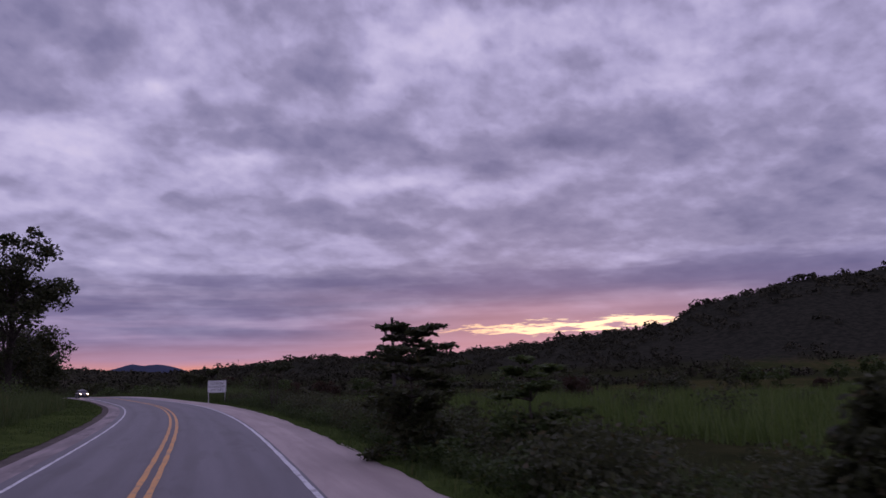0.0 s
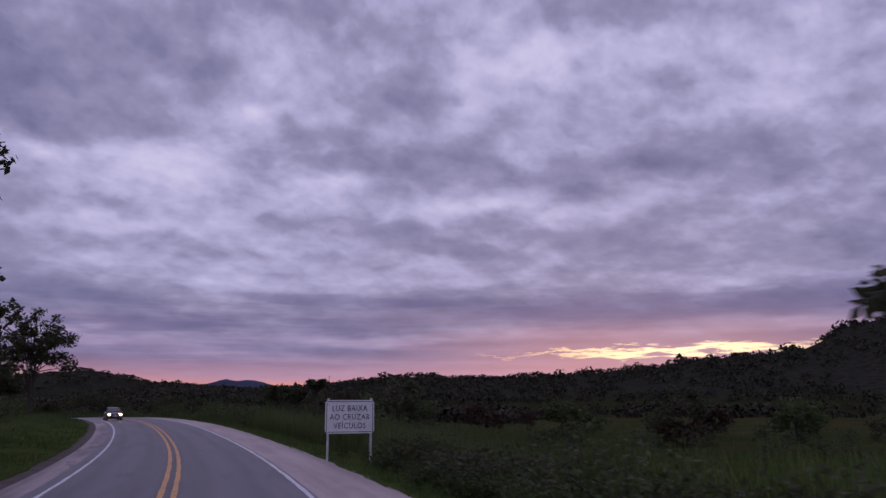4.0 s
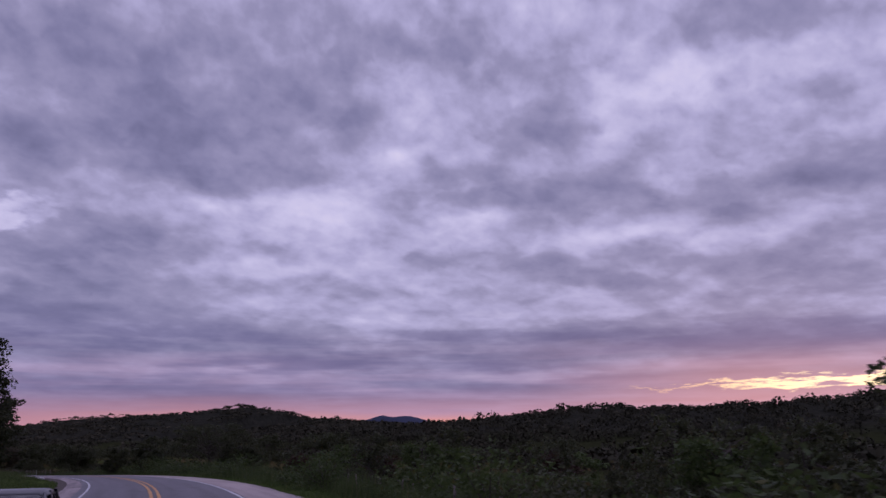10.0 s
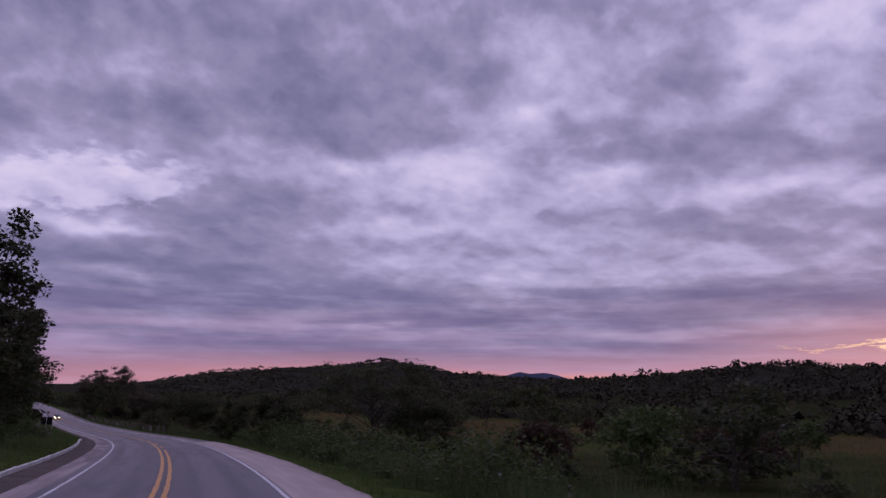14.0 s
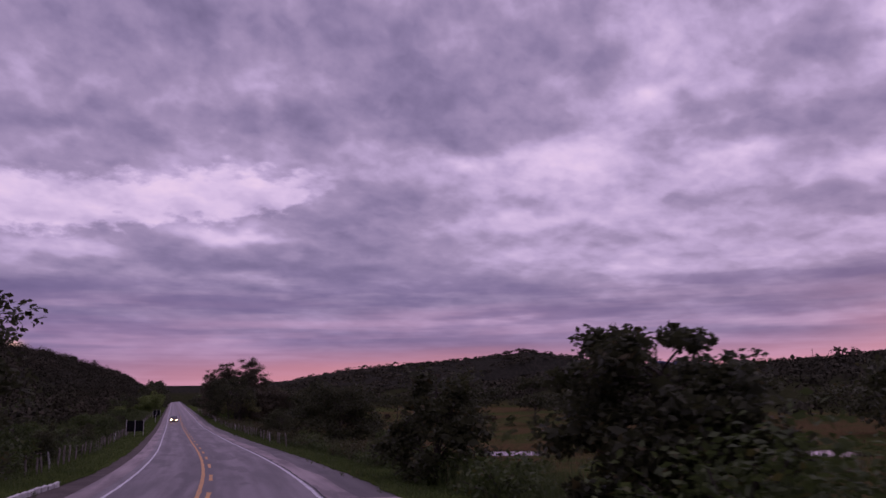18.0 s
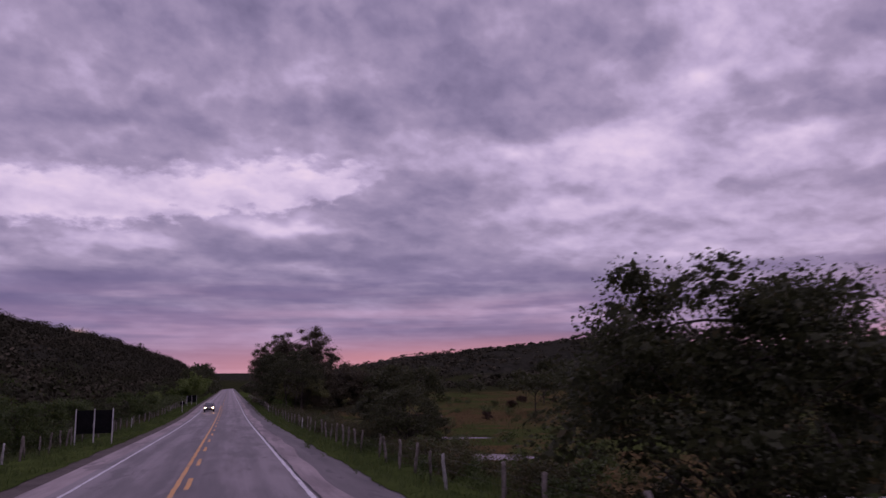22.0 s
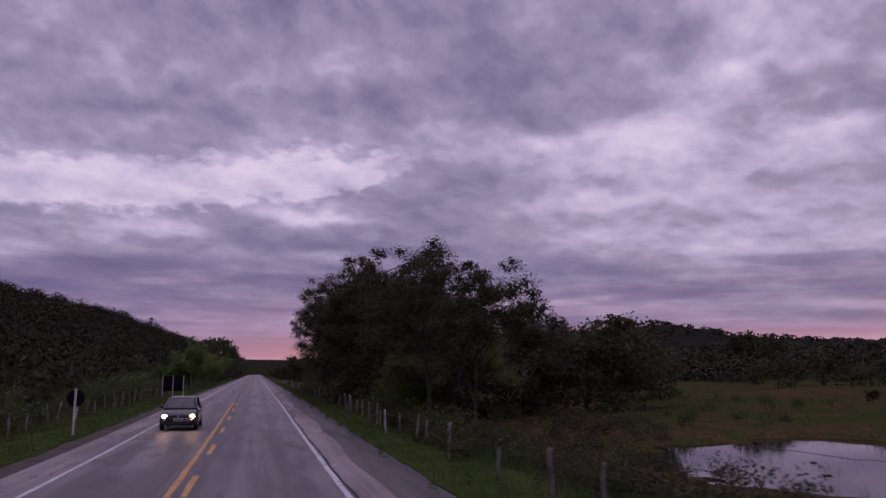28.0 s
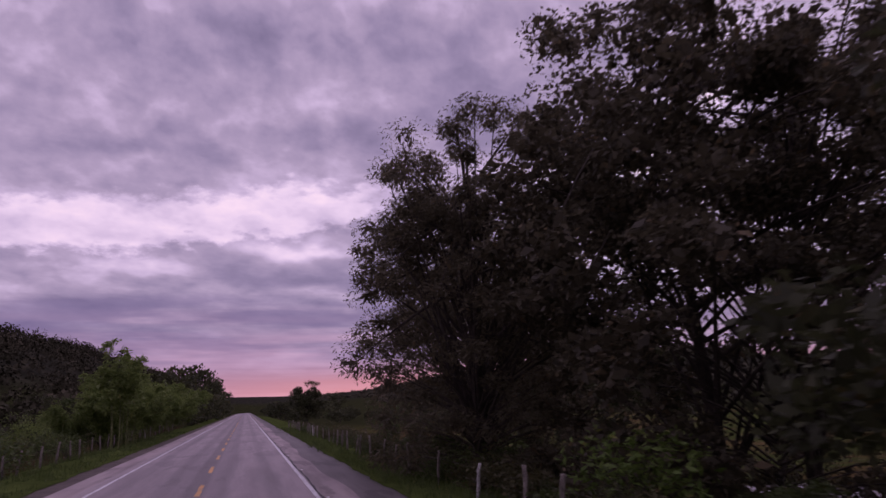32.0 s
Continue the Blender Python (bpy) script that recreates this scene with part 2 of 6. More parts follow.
# a small lit cloud just over the wooded ridge
lit = W.m("ADD", W.m("POWER", W.m("ABSOLUTE", W.m("DIVIDE", W.m("SUBTRACT", az, 59.6), 0.5)), 2.0), W.m("POWER", W.m("ABSOLUTE", W.m("DIVIDE", W.m("SUBTRACT", el, 3.1), 0.28)), 2.0))
col = W.mix(W.m("MULTIPLY", W.m("EXPONENT", W.m("MULTIPLY", lit, -1.0)), 0.7), col, (1.0, 0.62, 0.44, 1))
# the overcast goes on over the camera, lighter towards the zenith
zen = W.m("ADD", 1.0, W.m("MULTIPLY", W.step(el, 27.0, 75.0), 1.1))
col = W.mix(1.0, col, W.vec(zen, zen, zen), "MULTIPLY")
air = W.add("ShaderNodeTexSky")
air.sky_type, air.sun_disc, air.sun_elevation, air.sun_rotation = "NISHITA", False, radians(0.6), radians(9.0)
shown_sky = W.add("ShaderNodeAddShader")
clouds_bg, air_bg = W.add("ShaderNodeBackground"), W.add("ShaderNodeBackground")
W.put(clouds_bg.inputs[0], col)
clouds_bg.inputs[1].default_value = 0.97
W.put(air_bg.inputs[0], air.outputs[0])
air_bg.inputs[1].default_value = 0.008
W.put(shown_sky.inputs[0], clouds_bg.outputs[0]), W.put(shown_sky.inputs[1], air_bg.outputs[0])
for n in list(sky.node_tree.nodes):
    if n.bl_idname == "ShaderNodeOutputWorld":
        W.put(n.inputs[0], shown_sky.outputs[0])


# ---------------------------------------------------------------- materials
def material(name, rough=0.7, metal=0.0, spec=0.5):
    mat = bpy.data.materials.new(name)
    mat.use_nodes = True
    n = Nodes(mat.node_tree)
    b = mat.node_tree.nodes["Principled BSDF"]
    b.inputs["Roughness"].default_value, b.inputs["Metallic"].default_value = rough, metal
    b.inputs["Specular IOR Level"].default_value = spec
    return mat, n, b


def bump(n, b, height, strength=0.4, distance=0.02):
    k = n.add("ShaderNodeBump")
    k.inputs["Strength"].default_value, k.inputs["Distance"].default_value = strength, distance
    n.put(k.inputs["Height"], height)
    n.put(b.inputs["Normal"], k.outputs[0])


def place_of(n):
    return n.add("ShaderNodeNewGeometry").outputs["Position"]


def two_tone(name, dark, light, scale, rough=0.8, fine=6.0, spec=0.4, bump_by=0.3, dist=0.02):
    """A surface whose colour wanders between two tones at a large and a small scale."""
    mat, n, b = material(name, rough, 0.0, spec)
    p = place_of(n)
    a, c = n.noise(p, scale, 5.0, 0.6), n.noise(p, scale * fine, 6.0, 0.65)
    f = n.m("ADD", n.m("MULTIPLY", a, 0.55), n.m("MULTIPLY", c, 0.45))
    n.put(b.inputs["Base Color"], n.mix(n.step(f, 0.32, 0.68), (*dark, 1), (*light, 1)))
    bump(n, b, c, bump_by, dist)
    return mat


def leafy(name, dark, light, warm, rough=0.55):
    """Leaves: every leaf and every plant a little different, some yellowing."""
    mat, n, b = material(name, rough, 0.0, 0.30)
    g, o = n.add("ShaderNodeNewGeometry"), n.add("ShaderNodeObjectInfo")
    r = n.m("ADD", n.m("MULTIPLY", g.outputs["Random Per Island"], 0.7), n.m("MULTIPLY", o.outputs["Random"], 0.3))
    tone = n.mix(r, (*dark, 1), (*light, 1))
    patch = n.noise(g.outputs["Position"], 0.45, 3.0)
    tone = n.mix(n.m("MULTIPLY", n.step(patch, 0.55, 0.8), 0.6), tone, (*light, 1))
    old = n.step(g.outputs["Random Per Island"], 0.93, 0.99)
    tone = n.mix(n.m("MULTIPLY", old, 0.7), tone, (*warm, 1))
    n.put(b.inputs["Base Color"], tone)
    thin, both = n.add("ShaderNodeBsdfTranslucent"), n.add("ShaderNodeMixShader")
    n.put(thin.inputs[0], tone)
    both.inputs[0].default_value = 0.45
    n.put(both.inputs[1], b.outputs[0]), n.put(both.inputs[2], thin.outputs[0])
    for node in list(mat.node_tree.nodes):
        if node.bl_idname == "ShaderNodeOutputMaterial":
            n.put(node.inputs[0], both.outputs[0])
    return mat


LEAF_DARK = leafy("leaf_dark", (0.031, 0.036, 0.017), (0.076, 0.084, 0.035), (0.10, 0.075, 0.03))
LEAF_MID = leafy("leaf_mid", (0.036, 0.056, 0.016), (0.094, 0.128, 0.038), (0.10, 0.08, 0.02))
LEAF_FRESH = leafy("leaf_fresh", (0.07, 0.125, 0.022), (0.17, 0.25, 0.06), (0.22, 0.20, 0.05))
LEAF_OLIVE = leafy("leaf_olive", (0.036, 0.037, 0.016), (0.090, 0.086, 0.034), (0.14, 0.09, 0.04))
LEAF_RUST = leafy("leaf_rust", (0.036, 0.023, 0.014), (0.074, 0.046, 0.028), (0.12, 0.06, 0.03))
BLADE = leafy("grass_blade", (0.037, 0.061, 0.014), (0.089, 0.128, 0.034), (0.18, 0.15, 0.05))
REED = leafy("tall_grass_blade", (0.044, 0.066, 0.019), (0.112, 0.146, 0.048), (0.16, 0.13, 0.06))
STRAW = leafy("field_straw", (0.058, 0.039, 0.021), (0.142, 0.090, 0.045), (0.17, 0.11, 0.05))


def woods_material():
    """Far woods: every crown has its own tone, some bare and brownish; haze is painted in as lighter far crowns."""
    mat, n, b = material("woods_leaf", 0.9, 0.0, 0.05)
    g = n.add("ShaderNodeNewGeometry")
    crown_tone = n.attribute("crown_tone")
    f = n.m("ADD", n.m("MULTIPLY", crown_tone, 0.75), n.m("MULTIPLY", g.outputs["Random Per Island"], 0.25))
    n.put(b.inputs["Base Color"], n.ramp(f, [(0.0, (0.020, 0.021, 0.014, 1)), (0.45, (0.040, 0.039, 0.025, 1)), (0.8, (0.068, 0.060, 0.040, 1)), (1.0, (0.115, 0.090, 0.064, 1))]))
    return mat


WOODS = woods_material()
LEAF_DEEP = leafy("leaf_deep", (0.056, 0.050, 0.032), (0.140, 0.122, 0.074), (0.18, 0.13, 0.07))
LEAF_ACACIA = leafy("leaf_acacia", (0.070, 0.080, 0.030), (0.165, 0.172, 0.062), (0.2, 0.16, 0.06))
LEAF_BAMBOO = leafy("leaf_bamboo", (0.085, 0.130, 0.030), (0.185, 0.245, 0.070), (0.17, 0.15, 0.05))
BARK = two_tone("bark", (0.032, 0.026, 0.021), (0.085, 0.070, 0.056), 3.0, 0.9, 7.0, 0.3, 0.6, 0.03)
POST_WOOD = two_tone("post_wood", (0.09, 0.075, 0.064), (0.25, 0.22, 0.195), 5.0, 0.85, 8.0, 0.3, 0.5)
POST_WHITE = two_tone("whitewash", (0.22, 0.21, 0.20), (0.50, 0.49, 0.47), 6.0, 0.8, 7.0, 0.3, 0.3)
WIRE = two_tone("rusty_wire", (0.03, 0.022, 0.018), (0.08, 0.06, 0.05), 9.0, 0.6, 4.0, 0.5, 0.0)
WHITE_PAINT = two_tone("white_paint", (0.40, 0.39, 0.39), (0.62, 0.61, 0.61), 3.0, 0.45, 9.0, 0.5, 0.05)
SIGN_FACE = two_tone("sign_sheet", (0.66, 0.66, 0.67), (0.80, 0.80, 0.81), 2.0, 0.5, 8.0, 0.5, 0.02)
SIGN_BACK = two_tone("sign_back", (0.004, 0.004, 0.005), (0.011, 0.010, 0.011), 4.0, 0.85, 6.0, 0.1, 0.05)
BLACK = two_tone("black_lettering", (0.006, 0.006, 0.007), (0.014, 0.014, 0.014), 5.0, 0.7, 6.0, 0.2, 0.0)
POLE_DARK = two_tone("weathered_pole", (0.035, 0.03, 0.028), (0.09, 0.08, 0.07), 2.0, 0.85, 8.0, 0.3, 0.4)
KERB = two_tone("limewashed_concrete", (0.34, 0.33, 0.32), (0.66, 0.65, 0.63), 2.5, 0.85, 9.0, 0.3, 0.4)
EARTH = two_tone("roadside_earth", (0.048, 0.038, 0.034), (0.110, 0.090, 0.080), 0.8, 0.95, 9.0, 0.2, 0.5, 0.04)
CRACK = two_tone("crack_tar", (0.012, 0.011, 0.012), (0.03, 0.028, 0.028), 3.0, 0.7, 5.0, 0.3, 0.1)


def road_surface(name, dark, light, rough, wear=1.0, newer=None):
    """Worn asphalt: wheel tracks, long stains and patches run with the road (u across, v along, in metres)."""
    mat, n, b = material(name, rough, 0.0, 0.5)
    uv_node = n.add("ShaderNodeUVMap")
    uv_node.uv_map = "road"
    uv = uv_node.outputs[0]
    s = n.add("ShaderNodeSeparateXYZ")
    n.put(s.inputs[0], uv)
    u, v = s.outputs[0], s.outputs[1]
    long = n.noise(n.vec(n.m("MULTIPLY", u, 1.4), n.m("MULTIPLY", v, 0.06), 0.0), 1.0, 6.0, 0.62)
    blot = n.noise(n.vec(u, n.m("MULTIPLY", v, 0.22), 4.0), 0.55, 5.0, 0.6, distortion=0.6)
    grit = n.noise(n.vec(u, v, 0.0), 45.0, 3.0, 0.7)
    f = n.m("ADD", n.m("ADD", n.m("MULTIPLY", long, 0.5), n.m("MULTIPLY", blot, 0.4)), n.m("MULTIPLY", grit, 0.12))
    tone = n.mix(n.step(f, 0.40, 0.62), (*dark, 1), (*light, 1))
    age = wear
    if newer:          # the curve was resurfaced later than the straight
        age = n.step(v, 225.0, 320.0)
        smooth_tone = n.mix(n.step(f, 0.30, 0.72), (*newer[0], 1), (*newer[1], 1))
        tone = n.mix(age, smooth_tone, tone)
        age = n.m("ADD", 0.55, n.m("MULTIPLY", age, 0.45))
        paler = n.step(v, 470.0, 545.0)          # further on the old surface is paler and smoother
        tone = n.mix(paler, tone, n.mix(n.step(f, 0.36, 0.64), (0.135, 0.108, 0.112, 1), (0.270, 0.222, 0.228, 1)))
        age = n.m("SUBTRACT", age, n.m("MULTIPLY", paler, 0.45))
    # oil-dark bands beside the centre line and down the middle of each lane
    band = n.m("ABSOLUTE", n.m("SUBTRACT", n.m("ABSOLUTE", n.m("ADD", u, n.m("MULTIPLY", n.m("SUBTRACT", blot, 0.5), 1.0))), 0.62))
    stain = n.m("MULTIPLY", n.step(band, 0.42, 0.08), n.step(long, 0.38, 0.62))
    tone = n.mix(n.m("MULTIPLY", n.m("MULTIPLY", stain, 0.78), age), tone, (dark[0] * 0.5, dark[1] * 0.48, dark[2] * 0.52, 1))
    if newer:
        seam = n.m("MULTIPLY", n.step(n.m("ABSOLUTE", n.m("SUBTRACT", u, 0.06)), 0.46, 0.20), n.m("ADD", 0.35, n.m("MULTIPLY", long, 0.6)))
        tone = n.mix(n.m("MULTIPLY", seam, 0.9), tone, (dark[0] * 0.5, dark[1] * 0.46, dark[2] * 0.48, 1))
        wheel_ = n.m("ABSOLUTE", n.m("SUBTRACT", n.m("ABSOLUTE", n.m("SUBTRACT", n.m("ABSOLUTE", n.m("ADD", u, n.m("MULTIPLY", n.m("SUBTRACT", long, 0.5), 0.5))), 1.75)), 0.75))
        tone = n.mix(n.m("MULTIPLY", n.step(wheel_, 0.40, 0.06), 0.38), tone, (dark[0] * 0.7, dark[1] * 0.7, dark[2] * 0.74, 1))
    patch = n.step(n.noise(n.vec(n.m("MULTIPLY", u, 0.8), n.m("MULTIPLY", v, 0.16), 11.0), 0.8, 4.0, 0.6), 0.57, 0.61)
    tone = n.mix(n.m("MULTIPLY", n.m("MULTIPLY", patch, 0.6), age), tone, (dark[0] * 0.6, dark[1] * 0.6, dark[2] * 0.62, 1))
    n.put(b.inputs["Base Color"], tone)
    n.put(b.inputs["Roughness"], n.m("ADD", rough - 0.08, n.m("MULTIPLY", blot, 0.16)))
    bump(n, b, grit, 0.5, 0.008)
    return mat


ASPHALT = road_surface("asphalt", (0.068, 0.056, 0.058), (0.196, 0.167, 0.171), 0.54, newer=((0.070, 0.064, 0.073), (0.128, 0.118, 0.130)))
SHOULDER_PALE = road_surface("pale_shoulder", (0.290, 0.234, 0.220), (0.405, 0.330, 0.308), 0.74, 0.15)
SHOULDER_WORN = road_surface("worn_shoulder", (0.140, 0.110, 0.110), (0.315, 0.256, 0.250), 0.66)
SHOULDER_DARK = road_surface("dark_shoulder", (0.060, 0.050, 0.050), (0.125, 0.108, 0.108), 0.68)


def line_paint(name, colour, under):
    """Road paint, worn through in places to the asphalt."""
    mat, n, b = material(name, 0.55, 0.0, 0.5)
    p = place_of(n)
    wear = n.step(n.noise(p, 3.5, 7.0, 0.72), 0.50, 0.64)
    dirt = n.noise(p, 0.6, 4.0)
    tone = n.mix(n.m("MULTIPLY", dirt, 0.35), (*colour, 1), (*under, 1))
    n.put(b.inputs["Base Color"], n.mix(n.m("MULTIPLY", wear, 0.85), tone, (*under, 1)))
    return mat


LINE_WHITE = line_paint("white_line_paint", (0.66, 0.66, 0.67), (0.20, 0.19, 0.20))
LINE_YELLOW = line_paint("yellow_line_paint", (0.66, 0.30, 0.045), (0.16, 0.14, 0.13))


def ground_material():
    """Pasture, scrub and hillside, by noise and by how high the land stands."""
    mat, n, b = material("land", 1.0, 0.0, 0.0)
    p = place_of(n)
    s = n.add("ShaderNodeSeparateXYZ")
    n.put(s.inputs[0], p)
    wide, near, grain = n.noise(p, 0.018, 5.0, 0.6), n.noise(p, 0.22, 6.0, 0.65), n.noise(p, 3.0, 5.0, 0.7)
    f = n.m("ADD", n.m("MULTIPLY", wide, 0.5), n.m("MULTIPLY", near, 0.5))
    grass = n.mix(n.step(grain, 0.3, 0.7), (0.028, 0.038, 0.012, 1), (0.066, 0.080, 0.026, 1))
    straw = n.mix(n.step(grain, 0.3, 0.7), (0.050, 0.036, 0.018, 1), (0.112, 0.078, 0.036, 1))
    pasture = n.attribute("pasture")
    rough_land = n.mix(n.step(near, 0.3, 0.7), (0.013, 0.014, 0.008, 1), (0.032, 0.032, 0.017, 1))
    grass = n.mix(n.m("ADD", 0.2, n.m("MULTIPLY", pasture, 0.8)), rough_land, grass)
    tone = n.mix(n.m("MULTIPLY", n.step(f, 0.46, 0.53), pasture), grass, straw)
    wood = n.mix(n.step(near, 0.35, 0.65), (0.020, 0.021, 0.016, 1), (0.036, 0.035, 0.026, 1))
    hill = n.step(n.m("ADD", s.outputs[2], n.m("MULTIPLY", n.m("SUBTRACT", wide, 0.5), 14.0)), 3.0, 12.0)
    n.put(b.inputs["Base Color"], n.mix(hill, tone, wood))
    bump(n, b, grain, 0.8, 0.15)
    return mat


LAND = ground_material()
VERGE = two_tone("verge_turf", (0.028, 0.042, 0.012), (0.066, 0.088, 0.026), 0.6, 0.95, 8.0, 0.0, 0.7, 0.05)


# distance haze painted into the mountain's base colour as blue
FAR_LAND = two_tone("far_mountain_haze_blue", (0.046, 0.054, 0.086), (0.062, 0.072, 0.112), 0.004, 1.0, 6.0, 0.0, 0.0)


def water_material():
    mat, n, b = material("pond_water", 0.04, 0.0, 0.5)
    b.inputs["Base Color"].default_value = (0.020, 0.018, 0.014, 1)
    b.inputs["IOR"].default_value = 1.33
    bump(n, b, n.noise(place_of(n), 1.6, 4.0, 0.5), 0.10, 0.03)
    return mat


WATER = water_material()


def glow_material(name, colour, strength):
    mat, n, b = material(name, 0.2)
    b.inputs["Base Color"].default_value = (*colour, 1)
    b.inputs["Emission Color"].default_value = (*colour, 1)
    b.inputs["Emission Strength"].default_value = strength
    return mat


HEADLIGHT = glow_material("headlight_glass", (1.0, 0.56, 0.26), 45.0)
CAR_BLACK, _n, _b = material("car_paint_dark", 0.25, 0.3, 0.5)
_b.inputs["Base Color"].default_value = (0.012, 0.012, 0.014, 1)
_b.inputs["Coat Weight"].default_value = 0.8
CAR_SILVER, _n, _b = material("car_paint_silver", 0.3, 0.7, 0.5)
_b.inputs["Base Color"].default_value = (0.06, 0.06, 0.066, 1)
_b.inputs["Coat Weight"].default_value = 0.6
GLASS, _n, _b = material("car_glass", 0.05, 0.0, 0.7)
_b.inputs["Base Color"].default_value = (0.01, 0.011, 0.013, 1)
RUBBER = two_tone("tyre_rubber", (0.012, 0.012, 0.012), (0.03, 0.03, 0.03), 8.0, 0.8, 4.0, 0.3, 0.2)
STEEL, _n, _b = material("wheel_steel", 0.35, 0.8, 0.5)
_b.inputs["Base Color"].default_value = (0.35, 0.35, 0.37, 1)
TRIM = two_tone("black_plastic", (0.012, 0.012, 0.013), (0.03, 0.03, 0.03), 9.0, 0.6, 4.0, 0.4, 0.0)
PLATE = two_tone("plate_grey", (0.42, 0.42, 0.43), (0.52, 0.52, 0.53), 9.0, 0.5, 4.0, 0.4, 0.0)
STUD = two_tone("stud_white", (0.6, 0.6, 0.58), (0.8, 0.8, 0.78), 9.0, 0.3, 4.0, 0.5, 0.0)


# ---------------------------------------------------------------- the road's line, in plan and height
STATION = 0.911          # metres from one road station to the next
HEADING = (10.30, 12.48, 14.37, 18.52, 23.51, 27.79, 34.48, 41.22, 45.02, 50.27, 52.12)      # degrees, every 40 stations from -40
LEVEL = (-0.35, -0.03, 0.44, 0.77, 1.03, 1.49, 1.61, 1.05, 0.11, -0.92, -1.88, -2.55, -3.12, -3.39, -3.28)


def glide(x, values):
    """A smooth curve through values that stand every 40 stations from -40."""
    y = np.array(values)
    u = np.clip((np.asarray(x, float) + 40) / 40, 0, len(y) - 1)
    i = np.minimum(u.astype(int), len(y) - 2)
    u, g = u - i, np.gradient(y)
    return (2*u**3-3*u**2+1)*y[i] + (u**3-2*u**2+u)*g[i] + (3*u**2-2*u**3)*y[i+1] + (u**3-u**2)*g[i+1]


LINE_S = np.arange(-40, 2001, 2.0)
LINE_A = np.radians(glide(LINE_S, HEADING))
LINE_X, LINE_Y = np.cumsum(-np.sin(LINE_A)) * 2.0*STATION, np.cumsum(np.cos(LINE_A)) * 2.0*STATION
LINE_X, LINE_Y = LINE_X - LINE_X[20], LINE_Y - LINE_Y[20]
LINE_Z = glide(LINE_S, LEVEL)


def on_road(s, o):
    """x, y and the road's height at station s, o metres to the right of the centre line."""
    a = np.interp(s, LINE_S, LINE_A)
    return np.interp(s, LINE_S, LINE_X) + o*np.cos(a), np.interp(s, LINE_S, LINE_Y) + o*np.sin(a), np.interp(s, LINE_S, LINE_Z)


def station(x, y):
    """The nearest station and the offset from the centre line, for arrays of places."""
    x, y = np.ravel(x).astype(float), np.ravel(y).astype(float)
    s, o = np.empty(len(x)), np.empty(len(x))
    for k in range(0, len(x), 4000):
        xa, ya = x[k:k+4000, None], y[k:k+4000, None]
        j = np.argmin((LINE_X[::3] - xa)**2 + (LINE_Y[::3] - ya)**2, axis=1) * 3
        c, d = np.cos(LINE_A[j]), np.sin(LINE_A[j])
        ex, ey = xa[:, 0] - LINE_X[j], ya[:, 0] - LINE_Y[j]
        s[k:k+4000], o[k:k+4000] = LINE_S[j] + (c*ey - d*ex)/STATION, c*ex + d*ey
    return s, o


def ease(x, a, b):
    u = np.clip((np.asarray(x, float) - a) / (b - a), 0, 1)
    return u*u*(3-2*u)


def edge_right(s):
    return 6.3 - 0.1*ease(s, 285, 320)


def edge_left(s):
    return -4.95 - 0.95*ease(s, 225, 250) + 0.75*ease(s, 305, 320)


def side_drop(s, o):
    """How far the land beside the road lies over (+) or under (-) the road."""
    right = -0.25*ease(o, 6, 9) - 1.0*ease(o, 8.5, 15)
    inner = 0.55*ease(-o, 5.5, 11) * (1 - ease(s, 285, 330))
    left = inner - 0.9*ease(-o, 6.5, 14) * ease(s, 285, 330)
    return np.where(o > 0, right, left)


# crests of the hills: x, y, height; with the breadth of their slopes
STRAIGHT = np.array([-math.sin(radians(52.12)), math.cos(radians(52.12))])
LEFT_RIDGE = ((250, 235, 42), (450, 232, 63), (750, 195, 57.5), (1100, 145, 46.5), (1600, 95, 36), (2300, 70, 28))
ridge_left = []
for s, side, z in LEFT_RIDGE:
    q = np.array(on_road(360, 0)[:2]) + STRAIGHT*(s - 360)*STATION - side*np.array([STRAIGHT[1], -STRAIGHT[0]])
    ridge_left.append((q[0], q[1], z))
RIDGES = [
    (ridge_left, 200.0),
    ([(242, 763, 43), (259, 726, 48), (279, 724, 62), (310, 727, 74), (357, 728, 81), (391, 733, 88), (433, 732, 96), (494, 730, 100), (624, 691, 123), (739, 516, 133)], 300.0),
    ([(268, 739, 47), (220, 749, 47), (139, 768, 38), (68, 772, 33), (-5, 770, 30), (-71, 767, 31), (-124, 790, 26), (-189, 859, 23), (-263, 1046, 26)], 300.0),
    ([(-263, 1046, 26), (-345, 1085, 28), (-395, 1118, 32), (-451, 1180, 36), (-483, 1230, 39), (-524, 1246, 45), (-575, 1234, 56), (-626, 1213, 61), (-670, 1195, 55), (-734, 1202, 50), (-820, 1250, 45), (-950, 1350, 39), (-1100, 1500, 35)], 380.0),
    ([(-1079, 1730, 69), (-1201, 1705, 72), (-1272, 1650, 67), (-1320, 1610, 59), (-1391, 1545, 35), (-1480, 1480, 27)], 450.0),
    ([(-2326, 1066, 46), (-1811, 1577, 34), (-1469, 1856, 34), (-1261, 2194, 36)], 600.0),
]
FAR_RIDGE = [(-1345, 3330, 62), (-1235, 3370, 90), (-1195, 3387, 104), (-1160, 3399, 115), (-1128, 3410, 119), (-1096, 3420, 114), (-1058, 3432, 119), (-1020, 3443, 117), (-975, 3455, 106), (-905, 3475, 84), (-788, 3553, 52), (-376, 3665, 36)]


